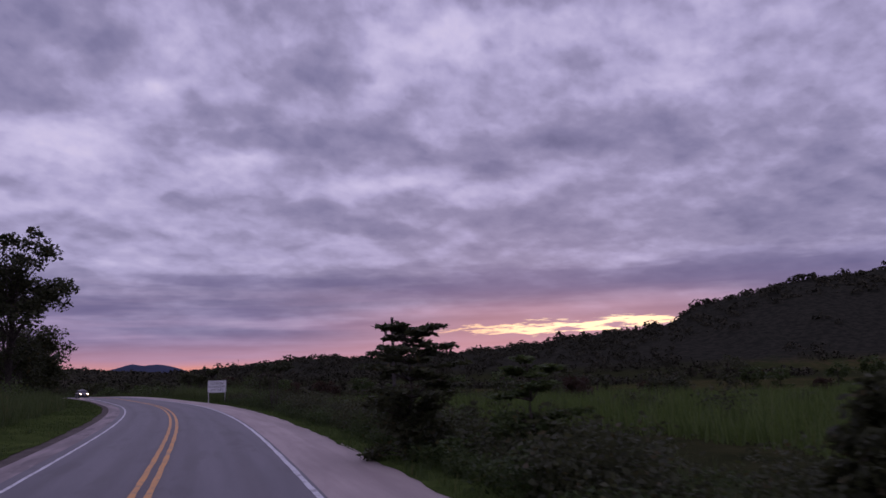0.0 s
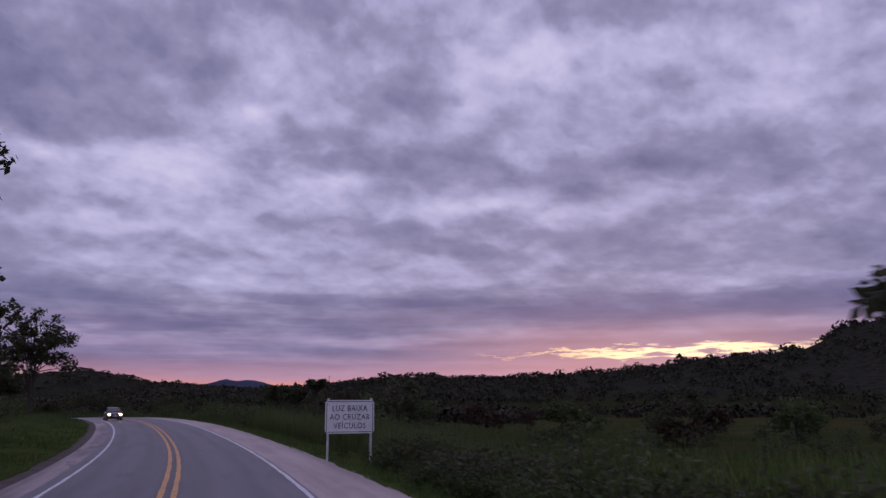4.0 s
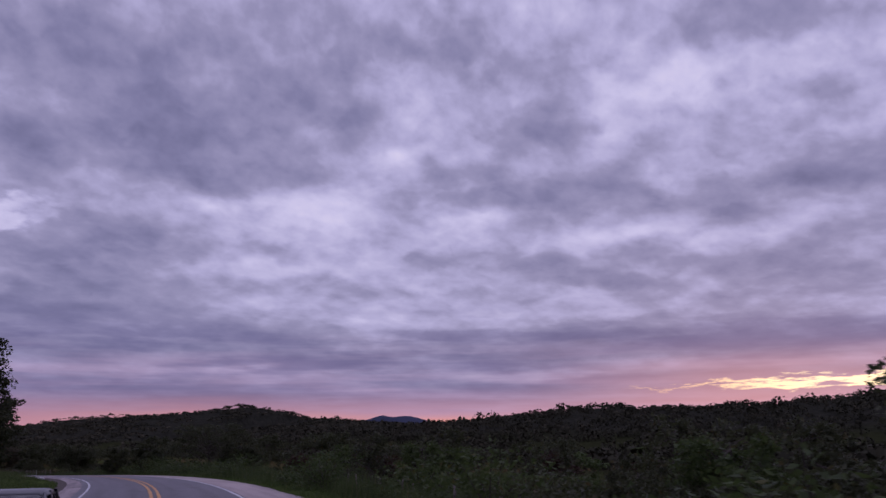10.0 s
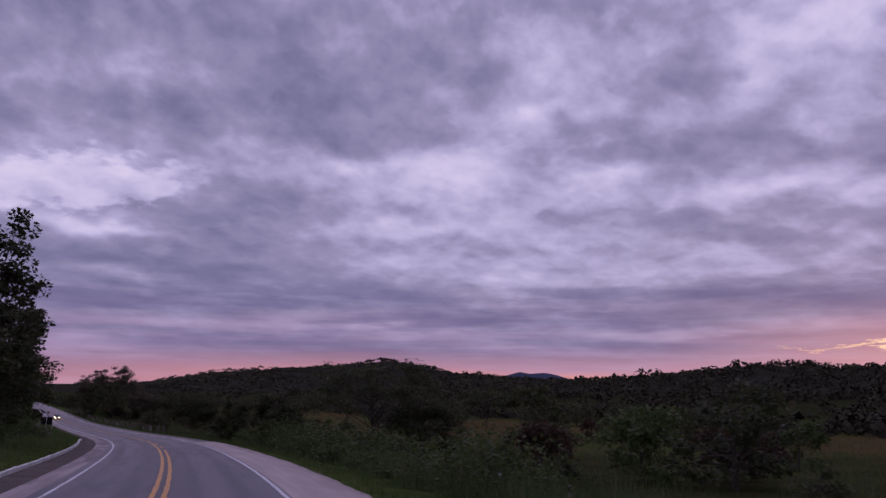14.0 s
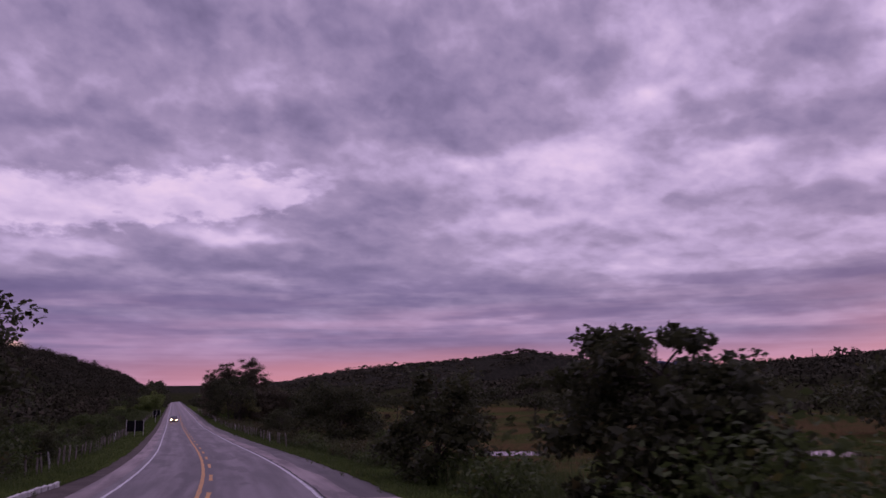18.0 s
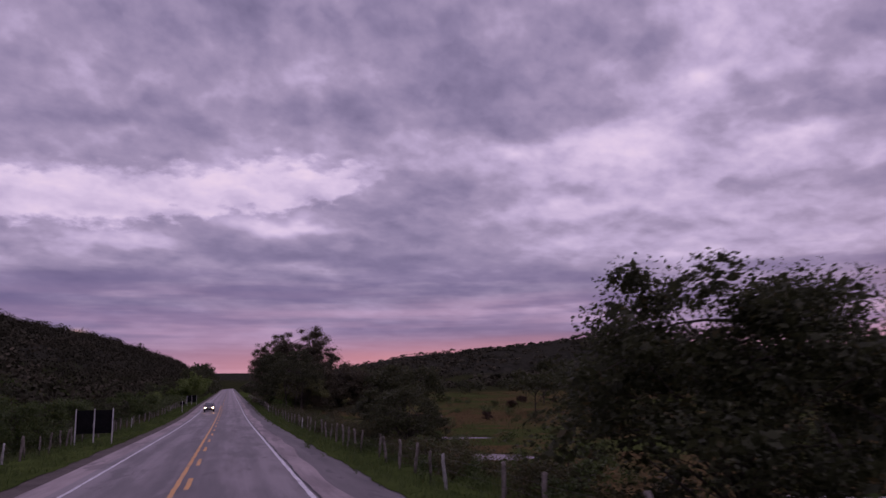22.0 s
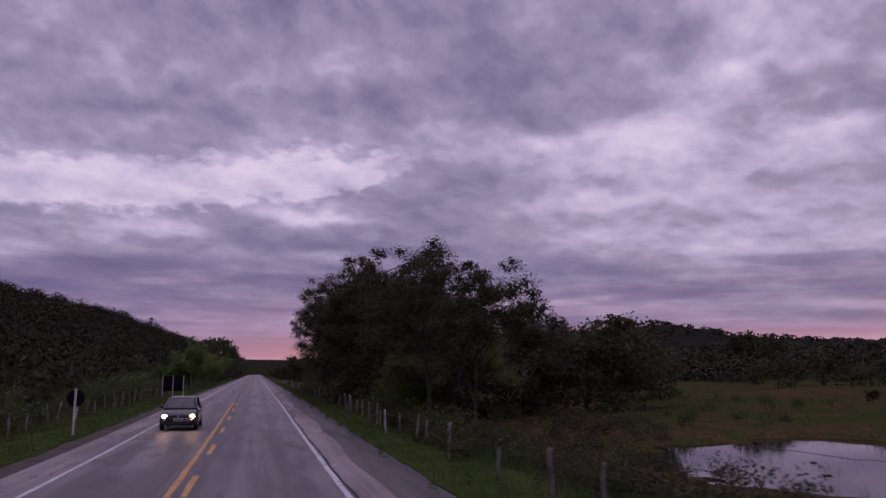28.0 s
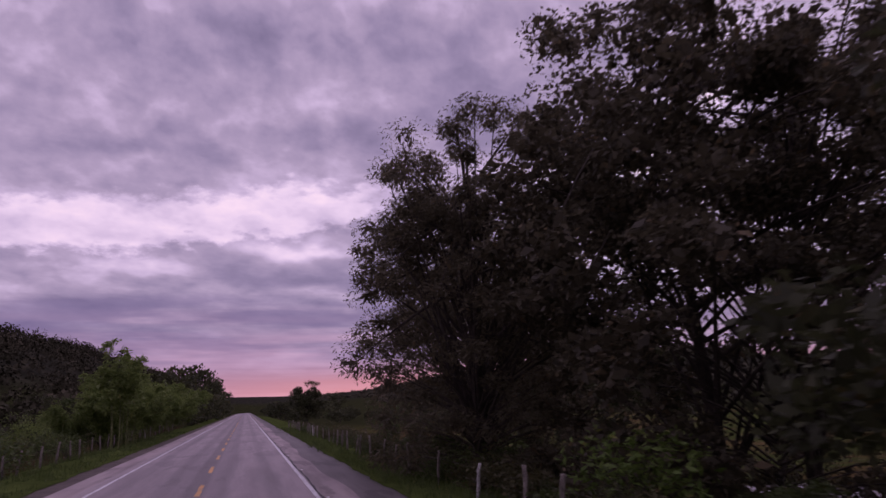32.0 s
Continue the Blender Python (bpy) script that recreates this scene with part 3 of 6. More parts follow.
def crest(x, y, line, breadth):
    """Height of one range of hills over the plain."""
    best, high = np.full(len(x), 1e9), np.zeros(len(x))
    for (x0, y0, z0), (x1, y1, z1) in zip(line, line[1:]):
        ex, ey = x1 - x0, y1 - y0
        u = np.clip(((x - x0)*ex + (y - y0)*ey) / (ex*ex + ey*ey), 0, 1)
        d = np.hypot(x - x0 - u*ex, y - y0 - u*ey)
        near = d < best
        best, high = np.where(near, d, best), np.where(near, z0 + u*(z1 - z0), high)
    f = np.clip(1 - best/breadth, 0, 1)
    return high * (0.55*f + 0.45*f*f*(3-2*f))


def ripple(x, y, size, seed):
    """Cheap smooth waviness, about -1 to 1."""
    r = np.random.RandomState(seed)
    out = 0
    for k in range(6):
        a, p, q = r.uniform(0, 6.28), r.uniform(0, 6.28), r.uniform(0.7, 1.6)
        out = out + np.sin((x*math.cos(a) + y*math.sin(a)) / size * q * 6.28 + p)
    return out / 3.5


PONDS = [(331, 48, 5, 5.5, 0.3), (342, 58, 4, 3, 0.0), (352, 29, 6.5, 4.2, 0.3), (368, 26, 5, 3.6, 0.2), (405, 41, 5.5, 5.0, 0.3), (398, 18.6, 4.5, 2.8, 0.0), (426, 23.5, 5.5, 3.6, 0.4),
         (464, 25, 7.5, 4.0, 0.1), (476, 32, 4, 2.6, 0.0), (486, 28, 11, 7.5, 0.4), (494, 36, 7, 5, 0.2), (524, 20.5, 5.5, 2.6, 0.2), (540, 22, 5.5, 2.8, 0.2), (545, 35, 7, 4, 0.0), (555, 25.5, 5.5, 3.4, 0.0)]


def pond_shape(s, o, pond):
    """1 in the middle of one pond, 0 at its bank, less outside."""
    s0, o0, a, b, tilt = pond
    u, w = (s - s0) / a, (o - o0 - tilt*(s - s0)*0.3) / b
    return 1 - u*u - w*w + 0.22*np.sin(s*0.9 + o*0.5) + 0.16*np.sin(o*1.7 - s*0.4)


def pond_depth(s, o):
    """The same for the nearest of all ponds."""
    best = np.full(np.shape(s), -9.0)
    for pond in PONDS:
        best = np.maximum(best, pond_shape(s, o, pond))
    return best


def water_level(s):
    """Flood water stands a little under the land, lower down the road."""
    return np.interp(s, LINE_S, LINE_Z) - 1.62


def land(x, y):
    """The height of the ground."""
    x, y = np.ravel(np.asarray(x, float)), np.ravel(np.asarray(y, float))
    s, o = station(x, y)
    z = np.interp(s, LINE_S, LINE_Z) + side_drop(s, o)
    far = ease(np.abs(o), 15, 90)
    z = z*(1 - far*0.6) + far*(-1.6)
    z = z + 0.35*ripple(x, y, 38, 3)*ease(np.abs(o), 13, 40)
    hills = np.zeros(len(x))
    for line, breadth in RIDGES:
        hills = np.maximum(hills, crest(x, y, line, breadth))
    hills = hills*ease(np.abs(o), 12, 70)
    hills = hills*(1 + 0.05*ripple(x, y, 170, 5)) + 0.035*hills*ripple(x, y, 55, 8)
    z = z + hills
    for pond in PONDS:
        p = pond_shape(s, o, pond)
        z = np.where(o > 9, z - (z - water_level(pond[0]) + 0.4)*ease(p, -1.0, 0.1), z)
    return z


def npmesh(name, verts, faces, mats=(), uv=None, smooth=False):
    """A mesh from arrays; all faces have the same number of corners."""
    verts, faces = np.asarray(verts, np.float32).reshape(-1, 3), np.asarray(faces, np.int32)
    me = bpy.data.meshes.new(name)
    me.vertices.add(len(verts))
    me.vertices.foreach_set("co", verts.ravel())
    me.loops.add(faces.size)
    me.loops.foreach_set("vertex_index", faces.ravel())
    me.polygons.add(len(faces))
    me.polygons.foreach_set("loop_start", np.arange(0, faces.size, faces.shape[1], dtype=np.int32))
    if smooth:
        me.polygons.foreach_set("use_smooth", np.ones(len(faces), bool))
    me.update(calc_edges=True)
    me.validate()
    for m in mats:
        me.materials.append(m)
    if uv is not None:
        layer_ = me.uv_layers.new(name="road")
        layer_.data.foreach_set("uv", np.asarray(uv, np.float32)[faces.ravel()].ravel())
    return me


def grid_faces(rows, cols):
    i = np.arange(rows*cols).reshape(rows, cols)
    return np.stack([i[:-1, :-1], i[:-1, 1:], i[1:, 1:], i[1:, :-1]], -1).reshape(-1, 4)


# ---------------------------------------------------------------- ground: one sheet to the horizon
def spread(lo, hi, step, reach):
    mid = list(np.arange(lo, hi + 0.1, step))
    out, d = [], step
    while (out[-1] if out else hi) < reach:
        d *= 1.13
        out.append((out[-1] if out else hi) + min(d, 260))
    back, d = [], step
    while (back[-1] if back else lo) > -reach:
        d *= 1.13
        back.append((back[-1] if back else lo) - min(d, 260))
    return np.array(back[::-1] + mid + out)


gx, gy = spread(-520, 150, 2.0, 4300), spread(-45, 640, 2.0, 4300)
GX, GY = np.meshgrid(gx, gy)
gs, go = station(GX, GY)
gz = land(GX, GY)
under = (np.abs(go) < 11.5) & (gs > -60)
gz = gz - 0.5*(1 - ease(np.abs(go), 8.5, 12.0))*under
ground = new("ground", npmesh("ground", np.stack([GX.ravel(), GY.ravel(), gz], -1), grid_faces(len(gy), len(gx)), [LAND], smooth=True))
cover = ground.data.attributes.new("pasture", "FLOAT", "POINT")
open_slope = 0.7*(1 - ease(np.hypot((GX.ravel() - 355)/155, (GY.ravel() - 536)/120), 0.7, 1.1))
cover.data.foreach_set("value", (ease(gs, 275, 300)*(1 - ease(gs, 620, 720))*ease(go, 10, 16)*(1 - ease(go, 120, 170)) + open_slope + 0.35*(1 - ease(gs, 270, 300))*ease(go, 16, 40)*(1 - ease(go, 220, 320))).astype(np.float32))
tagged(ground, "rolling pasture, scrub and wooded hillsides at dusk", "ground", kind="structure")

# the far mountain stands beyond the plain; its blue is distance haze put into the colour
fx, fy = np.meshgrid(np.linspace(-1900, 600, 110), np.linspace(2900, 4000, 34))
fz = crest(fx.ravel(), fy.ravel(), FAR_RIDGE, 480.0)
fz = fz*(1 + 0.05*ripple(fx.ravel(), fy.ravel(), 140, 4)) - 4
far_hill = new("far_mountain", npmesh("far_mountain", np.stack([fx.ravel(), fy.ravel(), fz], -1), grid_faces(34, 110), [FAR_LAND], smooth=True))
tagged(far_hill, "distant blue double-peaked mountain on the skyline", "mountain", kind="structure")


# ---------------------------------------------------------------- road, shoulders, verges, paint
def ribbon(name, mats, s0, s1, across, step=2.0, lift=0.0, label="", category="road"):
    """A strip along the road; across(s) gives offsets and heights over the road, as rows of (o, dz)."""
    ss = np.arange(s0, s1 + 0.01, step)
    rows, uvs = [], []
    for o, dz in across(ss):
        o, dz = np.broadcast_to(o, ss.shape), np.broadcast_to(dz, ss.shape)
        x, y, z = on_road(ss, o)
        rows.append(np.stack([x, y, z + dz + lift], -1))
        uvs.append(np.stack([o, ss], -1))
    v, uv = np.stack(rows, 1).reshape(-1, 3), np.stack(uvs, 1).reshape(-1, 2)
    ob = new(name, npmesh(name, v, grid_faces(len(ss), len(rows)), mats, uv, True))
    if label:
        tagged(ob, label, category, kind="structure")
    return ob


ROAD_FROM, ROAD_TO = -40, 1600
ribbon("road", [ASPHALT], ROAD_FROM, ROAD_TO, lambda s: [(o, 0.02 - 0.012*abs(o)) for o in (-3.65, -2.4, -1.2, 0.0, 1.2, 2.4, 3.85)],
       label="worn grey asphalt two-lane road with dark tyre stains", category="road")
ribbon("shoulder_right_pale", [SHOULDER_PALE], ROAD_FROM, 300, lambda s: [(3.85, -0.034), (5.0, -0.05), (edge_right(s), -0.07), (edge_right(s) + 0.05, -0.35)],
       label="pale cracked asphalt shoulder", category="road shoulder")
ribbon("shoulder_right_inner", [SHOULDER_WORN], 300, ROAD_TO, lambda s: [(3.85, -0.034), (4.75 + 0.12*np.sin(s*0.13) + 0.08*np.sin(s*0.47), -0.042)],
       label="worn asphalt shoulder beside the edge line", category="road shoulder")
ribbon("shoulder_right_outer", [SHOULDER_DARK], 300, ROAD_TO, lambda s: [(4.75 + 0.12*np.sin(s*0.13) + 0.08*np.sin(s*0.47), -0.042), (5.2, -0.06), (edge_right(s), -0.08), (edge_right(s) + 0.05, -0.35)],
       label="dark brown outer shoulder of old asphalt", category="road shoulder")
ribbon("shoulder_left", [SHOULDER_WORN], ROAD_FROM, ROAD_TO, lambda s: [(-4.6, -0.05), (-3.65, -0.028)],
       label="narrow worn asphalt shoulder", category="road shoulder")
ribbon("shoulder_left_earth", [EARTH], ROAD_FROM, ROAD_TO, lambda s: [(edge_left(s) - 0.35, -0.06), (edge_left(s), -0.04), (-4.6, -0.05)],
       label="bare brown earth edge of the road", category="roadside earth")
RO, LO = (0.0, 0.7, 1.7, 2.9, 4.3, 6.0, 8.5), (8.2, 6.2, 4.6, 3.2, 2.1, 1.1, 0.0)
ribbon("verge_right", [VERGE], ROAD_FROM, 900, lambda s: [(edge_right(s) + d + (0.0 if d else 0.05*np.sin(s*0.93) + 0.05*np.sin(s*2.3) + 0.04*np.sin(s*0.37) - 0.10), np.where(d > 8, -0.45, 0.0) + side_drop(s, edge_right(s) + d) - (0.03 if d else 0.055) + 0.06*np.sin(s*0.31 + d*1.7)*min(d, 1) + 0.05*np.sin(s*0.83 - d)*min(d, 1)) for d in RO], 1.0,
       label="roadside verge of short green grass", category="grass verge")
ribbon("verge_left", [VERGE], ROAD_FROM, 900, lambda s: [(edge_left(s) - 0.3 - d + (0.0 if d else 0.06*np.sin(s*0.81) + 0.05*np.sin(s*2.1) + 0.05*np.sin(s*0.33) + 0.08), np.where(d > 8, -0.45, 0.0) + side_drop(s, edge_left(s) - 0.3 - d) - 0.03 + 0.06*np.sin(s*0.27 + d*1.3)*min(d, 1) + 0.05*np.sin(s*0.71 + d)*min(d, 1)) for d in LO], 1.0,
       label="roadside verge of short green grass", category="grass verge")


def stripe(name, mat, s0, s1, o, width, label, ragged=0.012):
    h = width/2
    return ribbon(name, [mat], s0, s1, lambda s: [(o - h + ragged*np.sin(s*2.1), 0.02 - 0.012*abs(o - h)), (o + h + ragged*np.sin(s*1.3 + 2), 0.02 - 0.012*abs(o + h))], 1.0, 0.006, label, "road marking")


stripe("edge_line_right", LINE_WHITE, ROAD_FROM, ROAD_TO, 3.69, 0.14, "worn white edge line painted on asphalt")
stripe("edge_line_left", LINE_WHITE, ROAD_FROM, ROAD_TO, -3.22, 0.12, "worn white edge line painted on asphalt")
stripe("centre_line_left", LINE_YELLOW, ROAD_FROM, 528, -0.11, 0.15, "solid yellow centre line painted on asphalt")
stripe("centre_line_right", LINE_YELLOW, ROAD_FROM, 276, 0.23, 0.15, "solid yellow centre line painted on asphalt")
s_dash = 280.0
while s_dash < 900:
    stripe("centre_dash", LINE_YELLOW, s_dash, s_dash + 4, 0.23, 0.15, "dashed yellow centre line painted on asphalt")
    s_dash += 10.0
# the tarred joint outside the edge line, and cracks across the pale shoulder
ribbon("shoulder_joint", [CRACK], 280, 900, lambda s: [(3.80 + 0.03*np.sin(s*0.5), -0.026), (3.87 + 0.03*np.sin(s*0.5) + 0.02*np.sin(s*1.7), -0.027)], 1.0, 0.006, "dark open joint along the asphalt shoulder", "road joint")
rng = random.Random(5)
for k in range(22):
    s0, o0 = 8 + k*9.5 + rng.uniform(-3, 3), rng.uniform(4.2, 5.6)
    n_ = rng.randint(6, 12)
    ss_ = s0 + np.cumsum([rng.uniform(0.4, 1.1) for _ in range(n_)])
    oo_ = np.clip(o0 + np.cumsum([rng.uniform(-0.35, 0.35) for _ in range(n_)]), 4.0, 6.1)
    v_ = []
    for s, o in zip(ss_, oo_):
        for d in (-0.026, 0.026):
            x, y, z = on_road(s, o + d)
            v_.append((x, y, z - 0.020 - 0.012*(o - 2.2)))
    ob = new("shoulder_crack", npmesh("shoulder_crack", v_, grid_faces(n_, 2), [CRACK]))
    tagged(ob, "dark crack in the pale asphalt shoulder", "crack", kind="structure")

# ponds: each one a flat sheet of water in its hollow
for pond in PONDS:
    ps, po = np.arange(pond[0] - pond[2]*1.7, pond[0] + pond[2]*1.7, 0.8), np.arange(pond[1] - pond[3]*1.8, pond[1] + pond[3]*1.8, 0.8)
    PS, PO = np.meshgrid(ps, po)
    wet = pond_shape(PS, PO, pond) > -0.5
    px, py, _ = on_road(PS.ravel(), PO.ravel())
    pq = grid_faces(len(po), len(ps))
    pq = pq[wet.ravel()[pq].all(axis=1)]
    live = np.unique(pq)
    renum = np.zeros(PS.size, int)
    renum[live] = np.arange(len(live))
    ob = new("pond_water", npmesh("pond_water", np.stack([px, py, np.full(PS.size, float(water_level(pond[0])))], -1)[live], renum[pq], [WATER]))
    tagged(ob, "still flood water reflecting the violet sky", "water", kind="structure")


# ---------------------------------------------------------------- tools for things
def part(name, me, parent, label="", at=None):
    """One mesh object under a thing or a part."""
    ob = new(name, me)
    ob.parent = parent
    if at is not None:
        ob.matrix_basis = at
    if label:
        ob["label"] = label
    return ob


def to_mesh(bm, name, mats, smooth=False):
    me = bpy.data.meshes.new(name)
    bm.normal_update()
    bm.to_mesh(me)
    bm.free()
    for m in mats:
        me.materials.append(m)
    if smooth:
        me.polygons.foreach_set("use_smooth", np.ones(len(me.polygons), bool))
    return me


def thing(name, label, category, group="", m=None):
    ob = new(name)
    ob.empty_display_size = 0.3
    if m is not None:
        ob.matrix_basis = m
    return tagged(ob, label, category, group)


def stand(s, o, turn=0.0, scale=1.0, sink=0.0, tall=None, tilt=0.0):
    """A pose on the ground beside the road; turn is against the road's heading."""
    x, y, _ = on_road(s, o)
    a = math.degrees(float(np.interp(s, LINE_S, LINE_A)))
    z = float(land([x], [y])[0]) - sink
    m = pose(float(x), float(y), z, tilt, 0, a + turn)
    return m @ Matrix.Diagonal((scale, scale, tall if tall else scale, 1))


def tubes(paths, sides=6):
    """Tapered tubes as one mesh; each path is a list of (point, radius)."""
    V, F = [], []
    for path in paths:
        m = len(V)
        for k, (p, r) in enumerate(path):
            a, b = path[max(k - 1, 0)][0], path[min(k + 1, len(path) - 1)][0]
            d = Vector(b) - Vector(a)
            q = d.to_track_quat("Z", "Y") if d.length > 1e-6 else Euler((0, 0, 0)).to_quaternion()
            for j in range(sides):
                c = 6.2832*j/sides
                V.append(tuple(Vector(p) + q @ Vector((r*math.cos(c), r*math.sin(c), 0))))
        for k in range(len(path) - 1):
            for j in range(sides):
                i0, i1 = m + k*sides + j, m + k*sides + (j + 1) % sides
                F.append((i0, i1, i1 + sides, i0 + sides))
    return V, F


def leaf_quads(centres, size, rs, aspect=0.5, droop=0.25, out=None, level=0.0):
    """A diamond-shaped leaf at every centre, turned at random and hanging a little; level lays it flat."""
    n = len(centres)
    d = rs.normal(size=(n, 3))
    d[:, 2] = d[:, 2]*0.45 - droop
    if out is not None:
        d = d + out*0.8
    d /= np.linalg.norm(d, axis=1, keepdims=True) + 1e-9
    w = np.cross(d, rs.normal(size=(n, 3)) + np.array([0, 0, level]))
    w /= np.linalg.norm(w, axis=1, keepdims=True) + 1e-9
    L = (size*rs.uniform(0.6, 1.35, n))[:, None]
    nrm = np.cross(d, w)
    a, b = centres - d*L*0.5, centres + d*L*0.5
    c = centres + nrm*L*0.10
    V = np.stack([a, c + w*L*aspect*0.5, b, c - w*L*aspect*0.5], 1).reshape(-1, 3)
    return V, np.arange(4*n).reshape(-1, 4)


def dome_quads(centres, normals, size, rs, rough_=0.45):
    """Sprays that lie like shingles on a rounded crown."""
    n = len(centres)
    nrm = normals + rs.normal(size=(n, 3))*rough_
    nrm /= np.linalg.norm(nrm, axis=1, keepdims=True) + 1e-9
    d = np.cross(nrm, rs.normal(size=(n, 3)))
    d /= np.linalg.norm(d, axis=1, keepdims=True) + 1e-9
    w = np.cross(nrm, d)
    L = (size*rs.uniform(0.6, 1.35, n))[:, None]*0.5
    V = np.stack([centres - d*L, centres + w*L*0.8, centres + d*L, centres - w*L*0.8], 1).reshape(-1, 3)
    return V, np.arange(4*n).reshape(-1, 4)


def ball_points(n, rs, shell=0.55):
    p = rs.normal(size=(n, 3))
    p /= np.linalg.norm(p, axis=1, keepdims=True) + 1e-9
    return p*(shell + (1 - shell)*rs.uniform(0, 1, (n, 1))**0.6)


def tree(name, label, seed, height, radius, bare, limbs, leaves, leaf, mat, group="", flat=0.6, clump=0.30, aspect=0.5,
         droop=0.25, lean=(0.0, 0.0), stems=1, twig=True, low=0.25, category="tree", squash=1.0, trunk_r=None, skirt=None, core=5):
    """A broadleaf tree: tapered trunk, limbs, and a crown of many leaves in uneven clumps, with gaps between."""
    r, rs = random.Random(seed), np.random.RandomState(seed)
    ob = thing(name, label, category, group)
    paths, tips = [], []
    tr = trunk_r or (0.018*height + 0.05)
    for st in range(stems):
        bx, by = (0, 0) if stems == 1 else (r.uniform(-0.25, 0.25)*radius, r.uniform(-0.25, 0.25)*radius)
        tx, ty = bx*1.8 + lean[0], by*1.8 + lean[1]
        top = height*0.80
        trunk = []
        for k in range(7):
            u = k/6
            trunk.append(((bx + (tx - bx)*u*u + 0.06*height*0.12*math.sin(u*7 + seed + st), by + (ty - by)*u*u + 0.05*height*0.12*math.cos(u*6 + seed), -0.3 + u*(top + 0.3)),
                          max(tr*(1 - 0.82*u)/math.sqrt(stems), 0.015)))
        paths.append(trunk)
        for i in range(limbs // stems):
            u = r.uniform(bare/top if top > bare else 0.3, 0.98)
            k = min(int(u*6), 5)
            f = u*6 - k
            p0 = Vector(trunk[k][0]).lerp(Vector(trunk[k + 1][0]), f)
            c = 2.39996*i + r.uniform(-0.5, 0.5)
            reach = radius*r.uniform(0.45, 1.0)
            rise = math.sqrt(max(0.0, 1 - (reach/radius)**3.2*0.92))
            zt = bare + (height - bare)*(low + (1 - low)*rise*r.uniform(0.45, 1.0))
            p2 = Vector((lean[0]*u + reach*math.cos(c), lean[1]*u + squash*reach*math.sin(c), max(zt, bare*0.8)))
            p1 = p0.lerp(p2, 0.5) + Vector((0, 0, 0.12*reach))
            limb = [(tuple(p0.lerp(p1, v).lerp(p1.lerp(p2, v), v)), max(tr*0.30*(1 - 0.85*v)/math.sqrt(stems), 0.012)) for v in (0, 0.25, 0.5, 0.75, 1)]
            paths.append(limb)
            tips.append((p2, 1.0))
            if twig:
                tips.append((p1.lerp(p2, r.uniform(0.2, 0.6)) + Vector((r.uniform(-1, 1), r.uniform(-1, 1), r.uniform(0.0, 0.8)))*radius*0.16, 0.8))
    # boughs that hang to the ground close the crown below
    for i in range((limbs // 2 if low <= 0.05 else 0) if skirt is None else skirt):
        c, reach = 2.39996*i + r.uniform(-0.5, 0.5), radius*r.uniform(0.35, 0.92)
        z = height*r.uniform(0.03, 0.42)
        p0, p2 = Vector((0, 0, z*0.5)), Vector((reach*math.cos(c), squash*reach*math.sin(c), z))
        p1 = p0.lerp(p2, 0.5) + Vector((0, 0, 0.15*reach))
        paths.append([(tuple(p0.lerp(p1, v).lerp(p1.lerp(p2, v), v)), max(tr*0.16*(1 - 0.85*v)/math.sqrt(stems), 0.012)) for v in (0, 0.33, 0.66, 1)])
        tips.append((p2, 1.0))
    V, F = tubes(paths, 6 if leaves > 2400 else 4 if leaves > 1000 else 3)
    part("trunk", npmesh("trunk", V, F, [BARK], smooth=True), ob, "rough grey-brown trunk and limbs")
    C, O = [], []
    each = max(leaves // len(tips), 6)
    for p, k in tips:
        q = ball_points(each, rs)
        rad = radius*clump*k*rs.uniform(0.65, 1.35)
        C.append(np.array(p) + q*np.array([rad, rad, rad*flat]))
        O.append(q)
    # overlapping sprays deep in every clump close the crown
    inner = max(each // core, 3)
    for p, k in tips:
        q = ball_points(inner, rs, 0.1)
        rad = radius*clump*k*0.62
        C.append(np.array(p) + q*np.array([rad, rad, rad*flat]))
        O.append(q)
    C, O = np.concatenate(C), np.concatenate(O)
    C[:, 2] = np.maximum(C[:, 2], 0.12)
    sizes = np.full(len(C), leaf)
    sizes[len(tips)*each:] *= 2.3 if leaf < 0.27 else 1.6
    V, F = leaf_quads(C, sizes, rs, aspect*1.1, droop, O)
    part("crown", npmesh("crown", V, F, [mat]), ob)
    return ob


